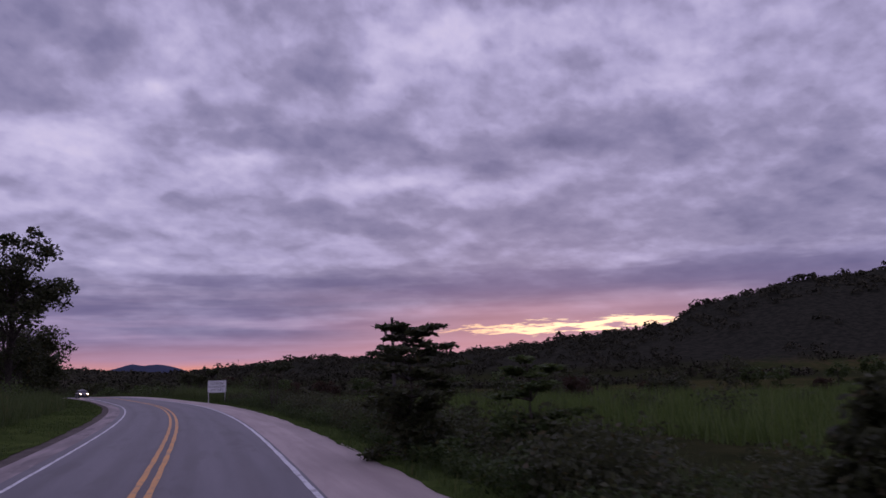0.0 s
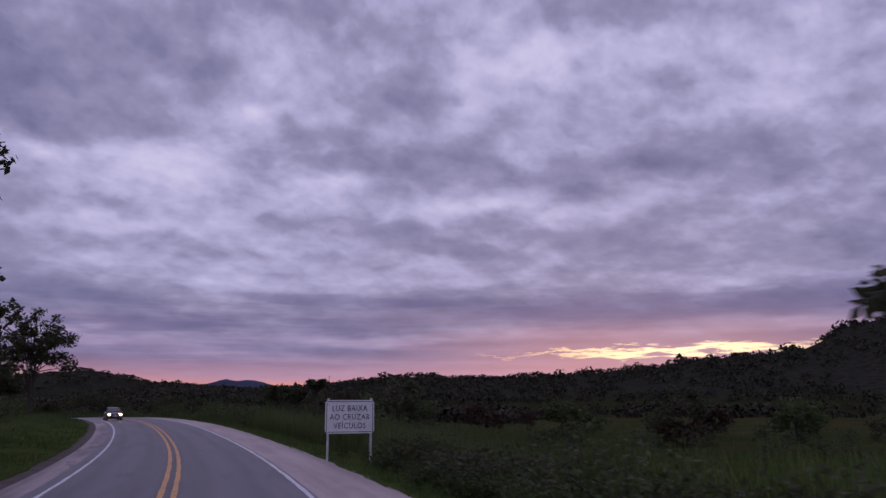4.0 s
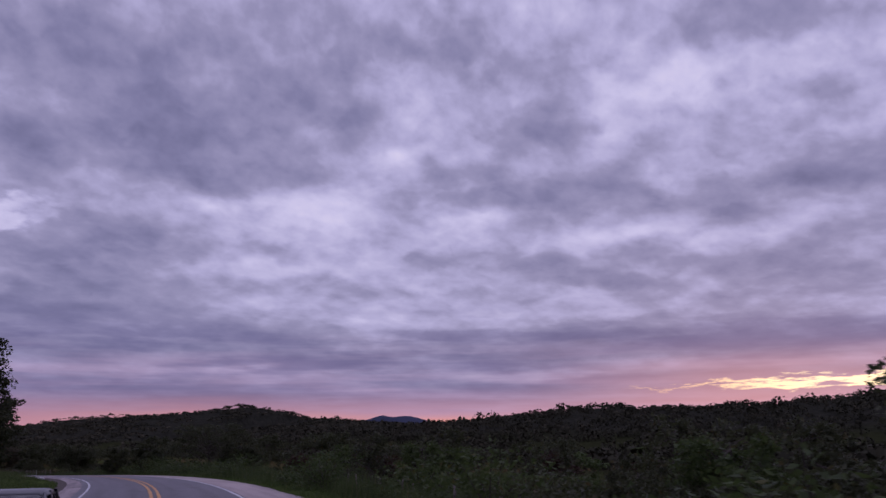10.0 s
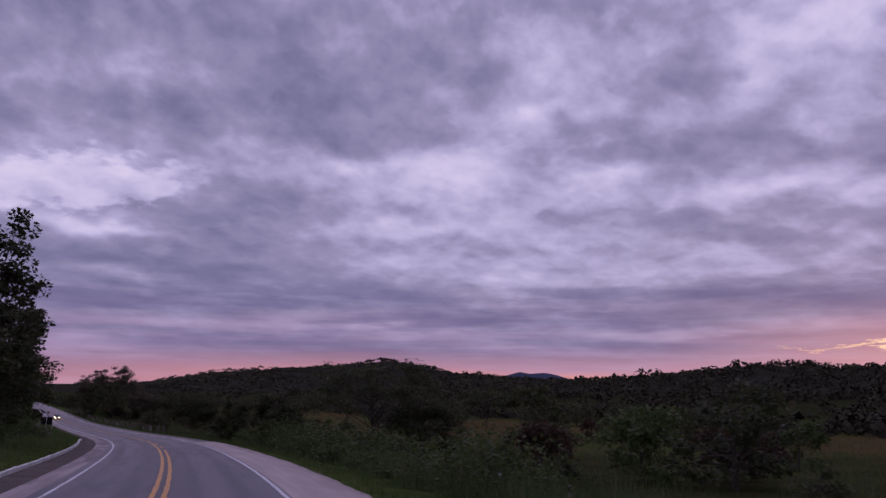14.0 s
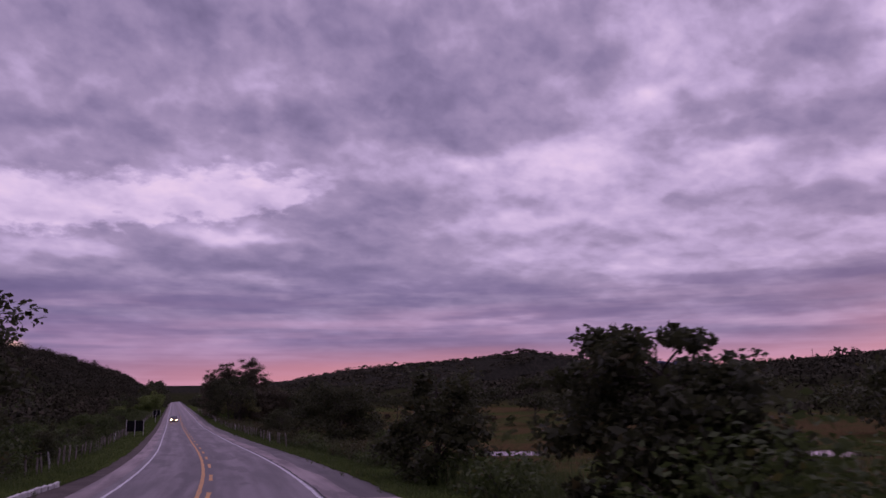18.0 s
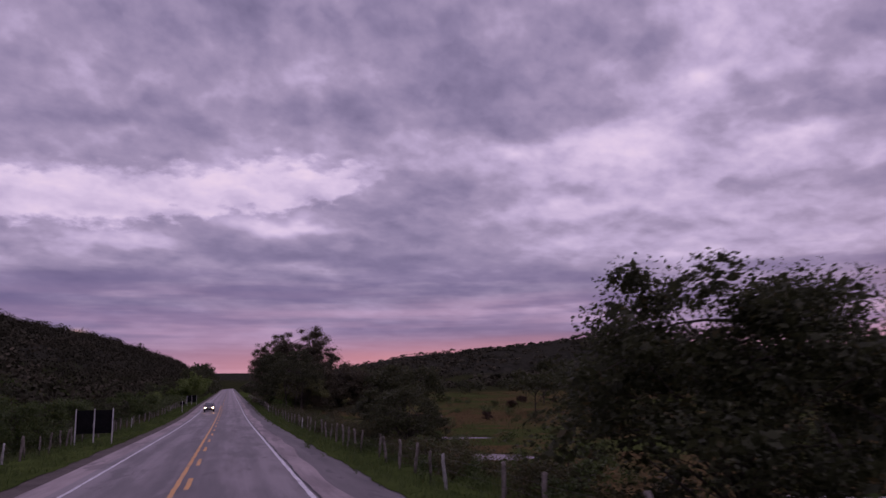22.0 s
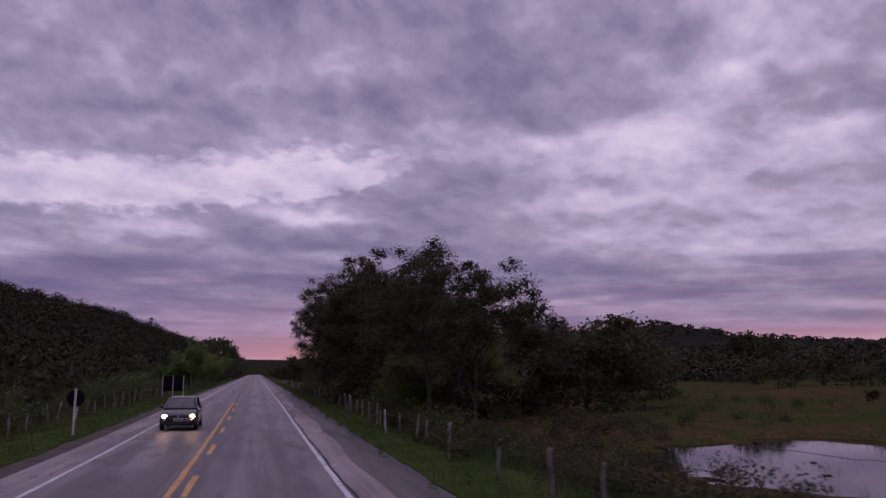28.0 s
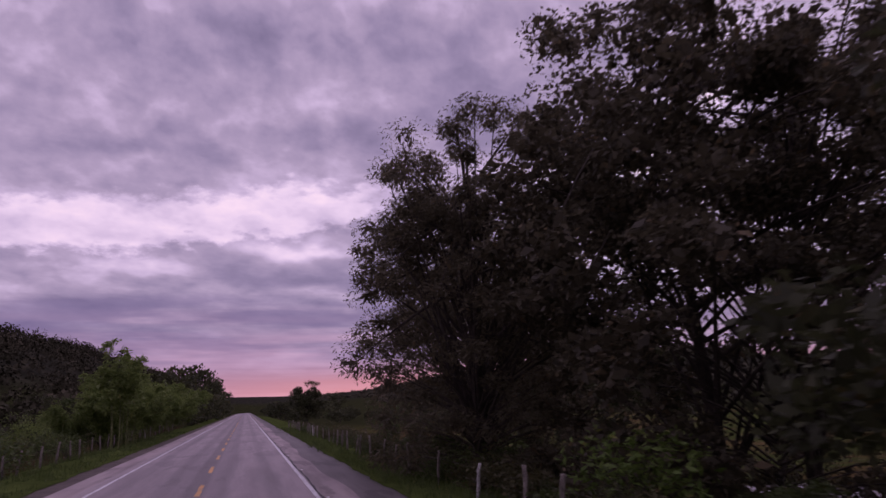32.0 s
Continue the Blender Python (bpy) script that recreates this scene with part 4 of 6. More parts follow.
def shrub(name, label, seed, height, radius, leaves, leaf, mat, group="", aspect=0.55, droop=0.1, category="shrub"):
    """A low leafy bush of many thin stems."""
    r, rs = random.Random(seed), np.random.RandomState(seed)
    ob = thing(name, label, category, group)
    paths, tips = [], []
    for i in range(11):
        c, reach = 2.39996*i + r.uniform(-0.4, 0.4), radius*math.sqrt((i + 0.5)/11)
        z = height*(0.45 + 0.5*math.sqrt(max(0, 1 - (reach/radius)**2)))*r.uniform(0.7, 1.05)
        p2 = Vector((reach*math.cos(c), reach*math.sin(c), z))
        paths.append([((p2.x*0.2*u, p2.y*0.2*u, z*0.5*u - 0.1), 0.03*(1 - 0.3*u)) for u in (0, 1)] + [(tuple(p2), 0.008)])
        tips += [(p2, 1.0), (p2*0.72, 0.85), (Vector((p2.x*0.95, p2.y*0.95, z*0.35)), 0.9)]
    V, F = tubes(paths, 4)
    part("branchwork", npmesh("branchwork", V, F, [BARK]), ob, "thin woody stems")
    C, O = [], []
    for p, k in tips:
        q = ball_points(leaves // len(tips), rs)
        rad = 0.36*k*rs.uniform(0.7, 1.3)
        C.append(np.array(p) + q*np.array([rad*radius, rad*radius, rad*height*0.7]))
        O.append(q)
    C, O = np.concatenate(C), np.concatenate(O)
    C[:, 2] = np.maximum(C[:, 2], 0.05)
    V, F = leaf_quads(C, leaf, rs, aspect, droop, O)
    part("foliage", npmesh("foliage", V, F, [mat]), ob)
    return ob


def blades(points, each, tall, width, rs, splay=0.5, patch=0.12, bend=False):
    """Grass blades round the given points; bend gives each one a knee."""
    n = len(points)*each
    base = np.repeat(points, each, 0) + np.concatenate([rs.normal(size=(n, 2))*patch, np.zeros((n, 1))], 1)
    h = np.repeat(np.broadcast_to(tall, (len(points),)), each)*rs.uniform(0.55, 1.15, n)
    c, k = rs.uniform(0, 6.283, n), rs.uniform(0.05, 1, n)*splay
    lean = np.stack([np.cos(c)*k*h, np.sin(c)*k*h, h], -1)
    side = np.stack([-np.sin(c), np.cos(c), np.zeros(n)], -1)*(width*rs.uniform(0.6, 1.4, n))[:, None]
    if not bend:
        V = np.stack([base - side*0.5, base + side*0.5, base + lean + side*0.12, base + lean - side*0.12], 1).reshape(-1, 3)
        return V, np.arange(4*n).reshape(-1, 4)
    mid = base + lean*np.array([0.35, 0.35, 0.62])
    V = np.stack([base - side*0.5, base + side*0.5, mid + side*0.5, mid - side*0.5, base + lean + side*0.06, base + lean - side*0.06], 1).reshape(-1, 3)
    i = np.arange(n)[:, None]*6
    F = np.concatenate([i + np.array([[0, 1, 2, 3]]), i + np.array([[3, 2, 4, 5]])], 0)
    return V, F


def strew(name, label, mat, n, s_range, o_range, each, tall, width, seed, keep=None, splay=0.5, patch=0.12, lift=0.0, category="grass", road_side=False, bend=False):
    """Grass as one object of many blades, strewn over a stretch beside the road."""
    rs = np.random.RandomState(seed)
    s, o = rs.uniform(*s_range, n), rs.uniform(*o_range, n)
    if keep is not None:
        k = keep(s, o, rs)
        s, o = s[k], o[k]
    x, y, zr = on_road(s, o)
    z = zr + side_drop(s, o) - 0.04 if road_side else land(x, y)
    h = rs.uniform(tall[0], tall[1], len(s))*np.clip(0.78 + 0.30*ripple(x, y, 7.0, seed) + 0.2*ripple(x, y, 2.6, seed + 1), 0.3, 1.5)
    V, F = blades(np.stack([x, y, z + lift], -1), each, h, width, rs, splay, patch, bend)
    return tagged(new(name, npmesh(name, V, F, [mat])), label, category, kind="stuff")


def dry(s, o, rs):
    return pond_depth(s, o) < -0.25


def ruddy(s, o):
    """Where the field's dry red grass stands (+) and where green weeds do (-)."""
    return np.sin(s*0.085 + 1.3*np.sin(o*0.11))*np.cos(o*0.14 + 1 + 0.8*np.sin(s*0.05)) + 0.35*np.sin(s*0.31 + o*0.23)


def sight(s, o):
    """Ground on the road's side of each pond, kept free of tall growth so the camera sees the water."""
    out = np.zeros(np.shape(s), bool)
    for s0, o0, a, b, _ in PONDS:
        out |= (np.abs(s - s0 + (o0 - o)*0.75) < a + 1.5) & (o < o0 + 0.3*b) & (o > max(9.5, o0 - b - 11))
    return out


# ---------------------------------------------------------------- grass and field cover
strew("verge_grass", "short green roadside grass on the verge", BLADE, 15000, (-8, 330), (6.2, 10.5), 4, (0.12, 0.38), 0.022, 11, lambda s, o, r: o > edge_right(s) + 0.05, road_side=True)
strew("verge_grass", "short green roadside grass on the verge", BLADE, 14000, (290, 640), (5.4, 9.5), 4, (0.10, 0.34), 0.022, 12, lambda s, o, r: o > edge_right(s) + 0.05, road_side=True)
strew("verge_grass", "short green roadside grass on the verge", BLADE, 22000, (-8, 640), (-10.0, -4.9), 4, (0.10, 0.32), 0.022, 13, lambda s, o, r: o < edge_left(s) - 0.35, road_side=True)
strew("tall_grass", "tall guinea grass standing along the verge", REED, 3000, (-6, 150), (9.5, 17), 11, (0.7, 1.5), 0.030, 14, lambda s, o, r: (r.uniform(0, 1, len(s)) < 0.55 + 0.4*np.sin(s*0.21)) & (np.abs(s - 104) + np.abs(o - 8) > 3), patch=0.2)
strew("tall_grass", "tall guinea grass in thick clumps beside the curve", REED, 4200, (100, 152), (9.0, 15), 15, (1.2, 2.2), 0.032, 15, lambda s, o, r: r.uniform(0, 1, len(s)) < 0.75, patch=0.22)
strew("tall_grass", "tall guinea grass standing along the verge", REED, 7600, (145, 335), (8.6, 16.5), 12, (0.6, 1.5), 0.028, 16, lambda s, o, r: r.uniform(0, 1, len(s)) < 0.65 + 0.35*np.sin(s*0.17), patch=0.2)
strew("tall_grass", "rank grass along the fence line", BLADE, 6500, (330, 640), (8.6, 13), 10, (0.25, 0.7), 0.022, 17, lambda s, o, r: (r.uniform(0, 1, len(s)) < 0.5) & dry(s, o, r), patch=0.18)
strew("tall_grass", "tall grass bank on the inside of the curve", REED, 3000, (0, 120), (-15, -8.4), 14, (0.8, 1.7), 0.032, 18, lambda s, o, r: -o > 8.2 + 2.2*ease(s, 88, 105), patch=0.22)
strew("tall_grass", "rank grass along the fence line", REED, 8000, (120, 640), (-13, -7.3), 9, (0.3, 0.8), 0.024, 19, lambda s, o, r: r.uniform(0, 1, len(s)) < np.where(s < 240, 0.25, np.where((s > 320) & (o > -9.4), 0.0, 0.5)), patch=0.18)
strew("cane_field", "dense green field of tall cane grass", leafy("cane_blade", (0.062, 0.098, 0.022), (0.150, 0.205, 0.052), (0.13, 0.14, 0.05)), 10500, (20, 104), (20, 125), 8, (1.2, 2.1), 0.08, 20,
      lambda s, o, r: o > 21 + 4*np.sin(s*0.05), patch=0.5, category="crop")
strew("pasture_grass", "short bright green meadow grass", BLADE, 15000, (100, 165), (15, 85), 6, (0.15, 0.45), 0.03, 27, lambda s, o, r: r.uniform(0, 1, len(s)) < 18/o + 0.3, patch=0.35)
strew("field_grass", "dry reddish grass covering the wet pasture", STRAW, 24000, (285, 640), (13, 120), 6, (0.2, 0.55), 0.035, 21,
      lambda s, o, r: dry(s, o, r) & ~sight(s, o) & (r.uniform(0, 1, len(s)) < 18/o + 0.25) & (ruddy(s, o) > -0.1), patch=0.35)
strew("field_grass", "green weeds covering the wet pasture", BLADE, 12000, (285, 640), (11, 120), 6, (0.2, 0.6), 0.035, 22,
      lambda s, o, r: dry(s, o, r) & ~sight(s, o) & (r.uniform(0, 1, len(s)) < 16/o + 0.3) & (ruddy(s, o) < 0.1), patch=0.4)
strew("pasture_grass", "rough grass and weeds on the low ground", REED, 13000, (90, 330), (14, 110), 6, (0.3, 1.0), 0.04, 23, lambda s, o, r: r.uniform(0, 1, len(s)) < 16/o + 0.25, patch=0.4)
strew("pond_reeds", "thin reeds at the edge of the flood water", REED, 30000, (305, 560), (11, 62), 6, (0.3, 0.85), 0.018, 24,
      lambda s, o, r: (np.abs(pond_depth(s, o) + 0.12) < 0.20) & (r.uniform(0, 1, len(s)) < 0.6) | (pond_depth(s, o) > 0.05) & (np.sin(s*1.1)*np.cos(o*1.3) > 0.45) & (r.uniform(0, 1, len(s)) < 0.5), patch=0.3, lift=0.15)
strew("field_grass", "green crop and weeds on the low hillside field", BLADE, 9000, (500, 720), (-60, -13), 6, (0.3, 0.9), 0.04, 25, patch=0.4)
strew("field_grass", "reddish dry weeds behind the wooden fence", STRAW, 5000, (440, 700), (-26, -9.5), 6, (0.4, 1.0), 0.03, 26, patch=0.35)

# ---------------------------------------------------------------- wooded hills: far too many trees to count
rs = np.random.RandomState(31)
n_w = 36000
ra, rr = rs.uniform(-56, 93, n_w), 1600*rs.uniform(0.06, 1, n_w)**1.25
wx, wy = -98 - np.sin(np.radians(ra))*rr, 172 + np.cos(np.radians(ra))*rr
fa, fr = rs.uniform(34, 82, 4500), rs.uniform(1550, 2800, 4500)
wx = np.concatenate([wx, -98 - np.sin(np.radians(fa))*fr])
wy = np.concatenate([wy, 172 + np.cos(np.radians(fa))*fr])
n_w = len(wx)
ws, wo = station(wx, wy)
hill_h = np.zeros(n_w)
for line, breadth in RIDGES:
    hill_h = np.maximum(hill_h, crest(wx, wy, line, breadth))
patchy = ripple(wx, wy, 120, 6) + 0.6*ripple(wx, wy, 45, 7)
open_field = (wo > 0) & (wo < 120) & (ws > 285) | (wo > 0) & (wo < 128) & (ws < 150)
wooded = np.where(hill_h > 6, patchy > -0.85, np.where(wo < 0, patchy > -0.9, patchy > 0.2)) & ~open_field & ((wo > 80) | (wo < -240) | (wo < -60) & (ws < 260))
glade = (np.hypot((wx - 355)/155, (wy - 536)/120) < 1) & (patchy < 0.6)
wooded &= ~glade
wx, wy, wo = wx[wooded], wy[wooded], wo[wooded]
wz = land(wx, wy)
tall_ones = rs.uniform(0, 1, len(wx)) < 0.03
size = rs.uniform(1.3, 3.7, len(wx))*np.where(tall_ones, 1.5, 1.0)
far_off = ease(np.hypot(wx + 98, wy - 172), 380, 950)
size *= 1 + 0.9*far_off + 0.8*ease(np.hypot(wx + 98, wy - 172), 1500, 2200)
each = 22
q = ball_points(len(wx)*each, rs, 0.7)
q[:, 2] = np.abs(q[:, 2])
C = np.repeat(np.stack([wx, wy, wz + size*(0.15 - 0.2*far_off)], -1), each, 0) + q*np.repeat(np.stack([size, size, size*np.where(tall_ones, 1.3 - 0.5*far_off, 1.15 - 0.6*far_off)], -1), each, 0)
V, F = dome_quads(C, q, np.repeat(size*0.48, each), rs, 0.3)
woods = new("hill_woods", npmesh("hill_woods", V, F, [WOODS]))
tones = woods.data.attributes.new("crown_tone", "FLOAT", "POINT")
# random tone per crown, plus distance haze put in as paler far crowns
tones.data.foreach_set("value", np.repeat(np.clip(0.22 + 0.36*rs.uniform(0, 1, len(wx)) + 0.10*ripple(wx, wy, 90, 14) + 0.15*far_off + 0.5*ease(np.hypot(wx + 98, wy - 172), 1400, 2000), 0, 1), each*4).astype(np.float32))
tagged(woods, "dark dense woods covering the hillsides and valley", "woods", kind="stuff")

# the hillside beside the straight stands closer, so its crowns are built finer
n_h = 5600
hs, ho = 255 + 1500*rs.uniform(0, 1, n_h)**1.5, -rs.uniform(26, 245, n_h)
hx, hy, _ = on_road(hs, ho)
keep_h = ripple(hx, hy, 60, 9) > -1.0
hx, hy, ho = hx[keep_h], hy[keep_h], ho[keep_h]
hz, hsize = land(hx, hy), rs.uniform(1.8, 4.6, len(hx))*np.where(rs.uniform(0, 1, len(hx)) < 0.06, 1.35, 1.0)
each = 110
q = ball_points(len(hx)*each, rs, 0.72)
q[:, 2] = np.abs(q[:, 2])
dent = 1 + 0.25*np.sin(q[:, 0:1]*5 + np.repeat(hx, each)[:, None]) 
C = np.repeat(np.stack([hx, hy, hz + hsize*0.3], -1), each, 0) + dent*q*np.repeat(np.stack([hsize, hsize, hsize*1.05], -1), each, 0)
V, F = dome_quads(C, q, np.repeat(hsize*0.20, each), rs, 0.45)
hillside = new("hillside_woods", npmesh("hillside_woods", V, F, [WOODS]))
tones = hillside.data.attributes.new("crown_tone", "FLOAT", "POINT")
tones.data.foreach_set("value", np.repeat(np.clip(0.26 + 0.5*rs.uniform(0, 1, len(hx)) + 0.12*ripple(hx, hy, 70, 12), 0, 1), each*4).astype(np.float32))
tagged(hillside, "brownish dry woods covering the hillside beside the straight road", "woods", kind="stuff")

# ---------------------------------------------------------------- single trees that the road passes
def put(ob, s, o, turn=0.0, scale=1.0, tall=None):
    ob.matrix_basis = stand(s, o, turn, scale, 0.0, tall)
    return ob


def tiered_tree(label, seed, height, radius, tiers, boughs, leaf, mat):
    """A tree with level boughs in tiers, each ending in a spread of large flat leaves, and a leafy skirt below."""
    rb, rs_ = random.Random(seed), np.random.RandomState(seed)
    ob = thing("roadside_tree", label, "tree")
    paths = [[((0.05*math.sin(k*1.7 + seed), 0.05*math.cos(k*1.3), -0.3 + (height*0.95 + 0.3)*k/6), 0.075*(1 - 0.13*k)) for k in range(7)]]
    C, O = [], []
    for k in range(tiers):
        u = k/(tiers - 1)
        z0 = height*(0.50 + 0.40*u)
        for i in range(boughs):
            c = 2.39996*(i + k*boughs) + rb.uniform(-0.35, 0.35)
            reach = radius*(1.0 - 0.45*u)*rb.uniform(0.45, 1.0)
            rise = rb.uniform(0.0, 0.16)*height*(0.6 + 0.5*u)
            tip = Vector((reach*math.cos(c), reach*math.sin(c), z0 + rise))
            mid_ = Vector((reach*0.55*math.cos(c), reach*0.55*math.sin(c), z0 + rise*0.85))
            paths.append([((0, 0, z0 - 0.05), 0.028), (tuple(mid_), 0.018), (tuple(tip), 0.008)])
            for at, wide_, n_ in ((tip, 0.34, 46), (mid_.lerp(tip, 0.45), 0.30, 34), (mid_, 0.24, 18)):
                q = ball_points(n_, rs_, 0.2)
                C.append(np.array(at) + q*np.array([wide_, wide_, 0.07]) + np.array([0, 0, 0.03]))
                O.append(q*np.array([1, 1, 0.1]))
    for i in range(34):
        c, reach, z = 2.39996*i, radius*rb.uniform(0.15, 0.72), height*rb.uniform(0.04, 0.5)
        paths.append([((0, 0, z*0.7), 0.02), ((reach*math.cos(c), reach*math.sin(c), z), 0.008)])
        q = ball_points(70, rs_, 0.2)
        C.append(np.array([reach*math.cos(c), reach*math.sin(c), z]) + q*np.array([0.42, 0.42, 0.26]))
        O.append(q)
    V, F = tubes(paths, 5)
    part("trunk", npmesh("trunk", V, F, [BARK], smooth=True), ob, "thin grey-brown trunk and level boughs")
    C = np.concatenate(C)
    C[:, 2] = np.maximum(C[:, 2], 0.1)
    V, F = leaf_quads(C, leaf, rs_, 0.42, 0.12, np.concatenate(O), 1.3)
    part("crown", npmesh("crown", V, F, [mat]), ob)
    return ob


LABEL_TIERS = "small roadside tree with broad flat layered leaves"
put(tiered_tree(LABEL_TIERS, 1, 3.75, 1.8, 4, 10, 0.24, LEAF_DARK), 25.0, 7.25)
put(tiered_tree(LABEL_TIERS, 2, 3.6, 1.25, 3, 7, 0.23, LEAF_DARK), 35.2, 9.0)
put(tiered_tree("leafy young tree with level boughs among the shrubs", 4, 2.9, 1.5, 3, 6, 0.24, LEAF_MID), 21.0, 9.6)
put(tree("roadside_tree", "slim roadside tree with several bare stems and a flat crown", 3, 4.1, 1.6, 2.3, 20, 1700, 0.19, LEAF_DARK, flat=0.30, clump=0.27, aspect=0.45, droop=0.2, stems=4, low=0.5), 71.5, 8.2)
put(tree("roadside_tree", "dark leafy tree close beside the shoulder", 4, 3.3, 1.5, 0.2, 26, 5200, 0.17, LEAF_DARK), 10.2, 12.0)
put(tree("tall_tree", "tall old tree with a broken airy crown on the grass bank", 5, 20.0, 5.8, 2.5, 46, 10000, 0.42, LEAF_DARK, clump=0.25, low=0.05), 108, -14.5)
put(tree("tall_tree", "dense dark tree hung with creepers on the grass bank", 6, 10.5, 5.0, 0.3, 34, 7500, 0.36, LEAF_DARK, clump=0.30, low=0.0), 118, -13.0)
put(tree("tall_tree", "slender tree with an open airy crown", 7, 13.8, 4.4, 2.0, 38, 6000, 0.32, LEAF_DARK, clump=0.23, low=0.08), 183, -10.9)
put(tree("tall_tree", "dark bushy tree behind the slender tree", 8, 9.5, 5.0, 0.3, 32, 6000, 0.38, LEAF_DARK, low=0.0), 196, -16.0)
put(tree("tall_tree", "tall dark tree on the inside of the curve", 9, 17.0, 4.6, 1.5, 44, 8500, 0.36, LEAF_DARK, clump=0.26, low=0.04), 280, -12.8)
put(tree("tall_tree", "leaning tree with thin twigs over the verge", 10, 10.0, 3.6, 0.4, 30, 4600, 0.30, LEAF_DARK, clump=0.26, low=0.05, lean=(1.2, -0.8)), 272, -11.2)
put(tree("tall_tree", "dark tree on the inside of the curve's end", 11, 14.0, 5.0, 0.6, 40, 7500, 0.36, LEAF_DARK, clump=0.26, low=0.0), 318, -13.6)
put(tree("field_tree", "slim trunked tree with a round crown among the scrub", 12, 5.9, 1.15, 3.6, 22, 3600, 0.14, LEAF_DARK, flat=0.42, clump=0.34, low=0.45, skirt=12), 160.5, 17.75)
put(tree("field_tree", "airy tree with several flat-topped limbs over the scrub", 13, 5.3, 2.5, 1.8, 26, 5200, 0.17, LEAF_DARK, flat=0.42, clump=0.24, low=0.35, skirt=16), 166.0, 14.9)
put(tree("field_tree", "thin ragged tree beside the slim trunked tree", 35, 5.2, 1.1, 1.6, 16, 2600, 0.15, LEAF_DARK, flat=0.5, clump=0.32, low=0.3, skirt=8), 161.6, 16.0)
put(tree("field_tree", "low dark tree closing the scrub", 36, 4.3, 2.6, 0.3, 28, 5200, 0.18, LEAF_DARK, clump=0.26, low=0.05), 157.0, 19.5)
put(tree("field_tree", "wide tree with long flat branches over the grass", 14, 8.0, 6.0, 2.0, 62, 14500, 0.13, LEAF_DARK, flat=0.45, clump=0.17, low=0.2, skirt=14, trunk_r=0.11), 276.5, 15.4)
put(tree("field_tree", "dense bushy tree leaning on the wide tree", 29, 6.2, 4.0, 0.2, 44, 15000, 0.16, LEAF_DARK, clump=0.27, low=0.0), 281, 21.0)
put(tree("field_tree", "bushy tree with upright twigs beside the fence", 15, 4.9, 2.8, 0.2, 40, 8500, 0.19, LEAF_DARK, clump=0.26, low=0.0), 289.5, 10.2)
put(tree("field_tree", "small ragged tree beside the fence", 16, 4.8, 2.2, 0.2, 34, 6500, 0.18, LEAF_DARK, clump=0.30, low=0.0), 306, 8.9)
put(tree("field_tree", "wide bushy tree with large leaves beside the fence", 17, 7.3, 5.0, 0.1, 64, 34000, 0.14, LEAF_DARK, clump=0.24, low=0.0), 362.0, 14.3)
put(tree("field_tree", "small feathery tree beside the fence", 18, 4.0, 2.7, 0.2, 44, 14000, 0.12, LEAF_DARK, flat=0.6, clump=0.22, aspect=0.3, low=0.0), 393, 11.6)
put(tree("field_tree", "round bush-like tree standing by the flood water", 19, 4.8, 3.4, 0.1, 32, 6000, 0.23, LEAF_DARK, clump=0.3, low=0.0), 437, 17.5)
put(tree("big_tree", "feathery acacia-like tree leaning over the fence", 20, 10.3, 6.2, 2.6, 64, 19000, 0.18, LEAF_DARK, flat=0.6, clump=0.15, aspect=0.26, droop=0.7, low=0.0, stems=3, skirt=0), 497, 12.4)
put(tree("big_tree", "great dark round-crowned tree with dense foliage", 21, 19.4, 9.2, 0.4, 120, 66000, 0.18, LEAF_DEEP, clump=0.175, low=0.0, stems=2, core=3), 546, 17.7)
put(tree("big_tree", "tall round-crowned dark tree standing by the fence", 34, 13.0, 7.2, 0.4, 96, 46000, 0.19, LEAF_DARK, clump=0.18, low=0.05, stems=2), 525, 13.0)
put(tree("big_tree", "dark tree with fine drooping twigs over the verge", 39, 14.4, 6.6, 0.3, 90, 36000, 0.20, LEAF_DEEP, clump=0.22, aspect=0.26, droop=0.5, low=0.12, skirt=45), 566, 13.4)
put(tree("big_tree", "dark olive tree with fine twigs leaning out towards the road", 38, 15.4, 4.9, 0.3, 96, 48000, 0.17, LEAF_DEEP, clump=0.20, aspect=0.24, droop=0.7, low=0.12, skirt=48), 555, 10.4)
put(tree("big_tree", "dense feathery olive-green tree drooping to the ground", 31, 7.8, 4.8, 1.5, 76, 34000, 0.19, LEAF_ACACIA, flat=0.5, clump=0.25, aspect=0.26, droop=0.7, low=0.0, skirt=0), 510.5, 15.0)
put(tree("big_tree", "dark dense tree in the thicket by the flood water", 33, 10.4, 7.0, 0.1, 70, 26000, 0.26, LEAF_DEEP, clump=0.25, low=0.0), 527, 24.0)
put(tree("big_tree", "broad dark tree at the edge of the flooded field", 23, 9.8, 8.6, 0.3, 50, 10000, 0.44, LEAF_DARK, clump=0.23, low=0.0), 531, 34.0)
put(tree("big_tree", "broad dark tree at the edge of the flooded field", 24, 8.8, 7.0, 0.3, 40, 6500, 0.44, LEAF_DARK, clump=0.25, low=0.0), 552, 47.0)
put(tree("big_tree", "dark tree behind the great tree", 25, 12.0, 8.0, 0.5, 44, 8000, 0.44, LEAF_DARK, clump=0.24, low=0.0), 578, 24.0)
put(tree("lone_tree", "lone round dark tree beside the straight road", 26, 9.4, 3.6, 1.0, 30, 8000, 0.30, LEAF_DARK, clump=0.3, low=0.0), 706, 14.0)
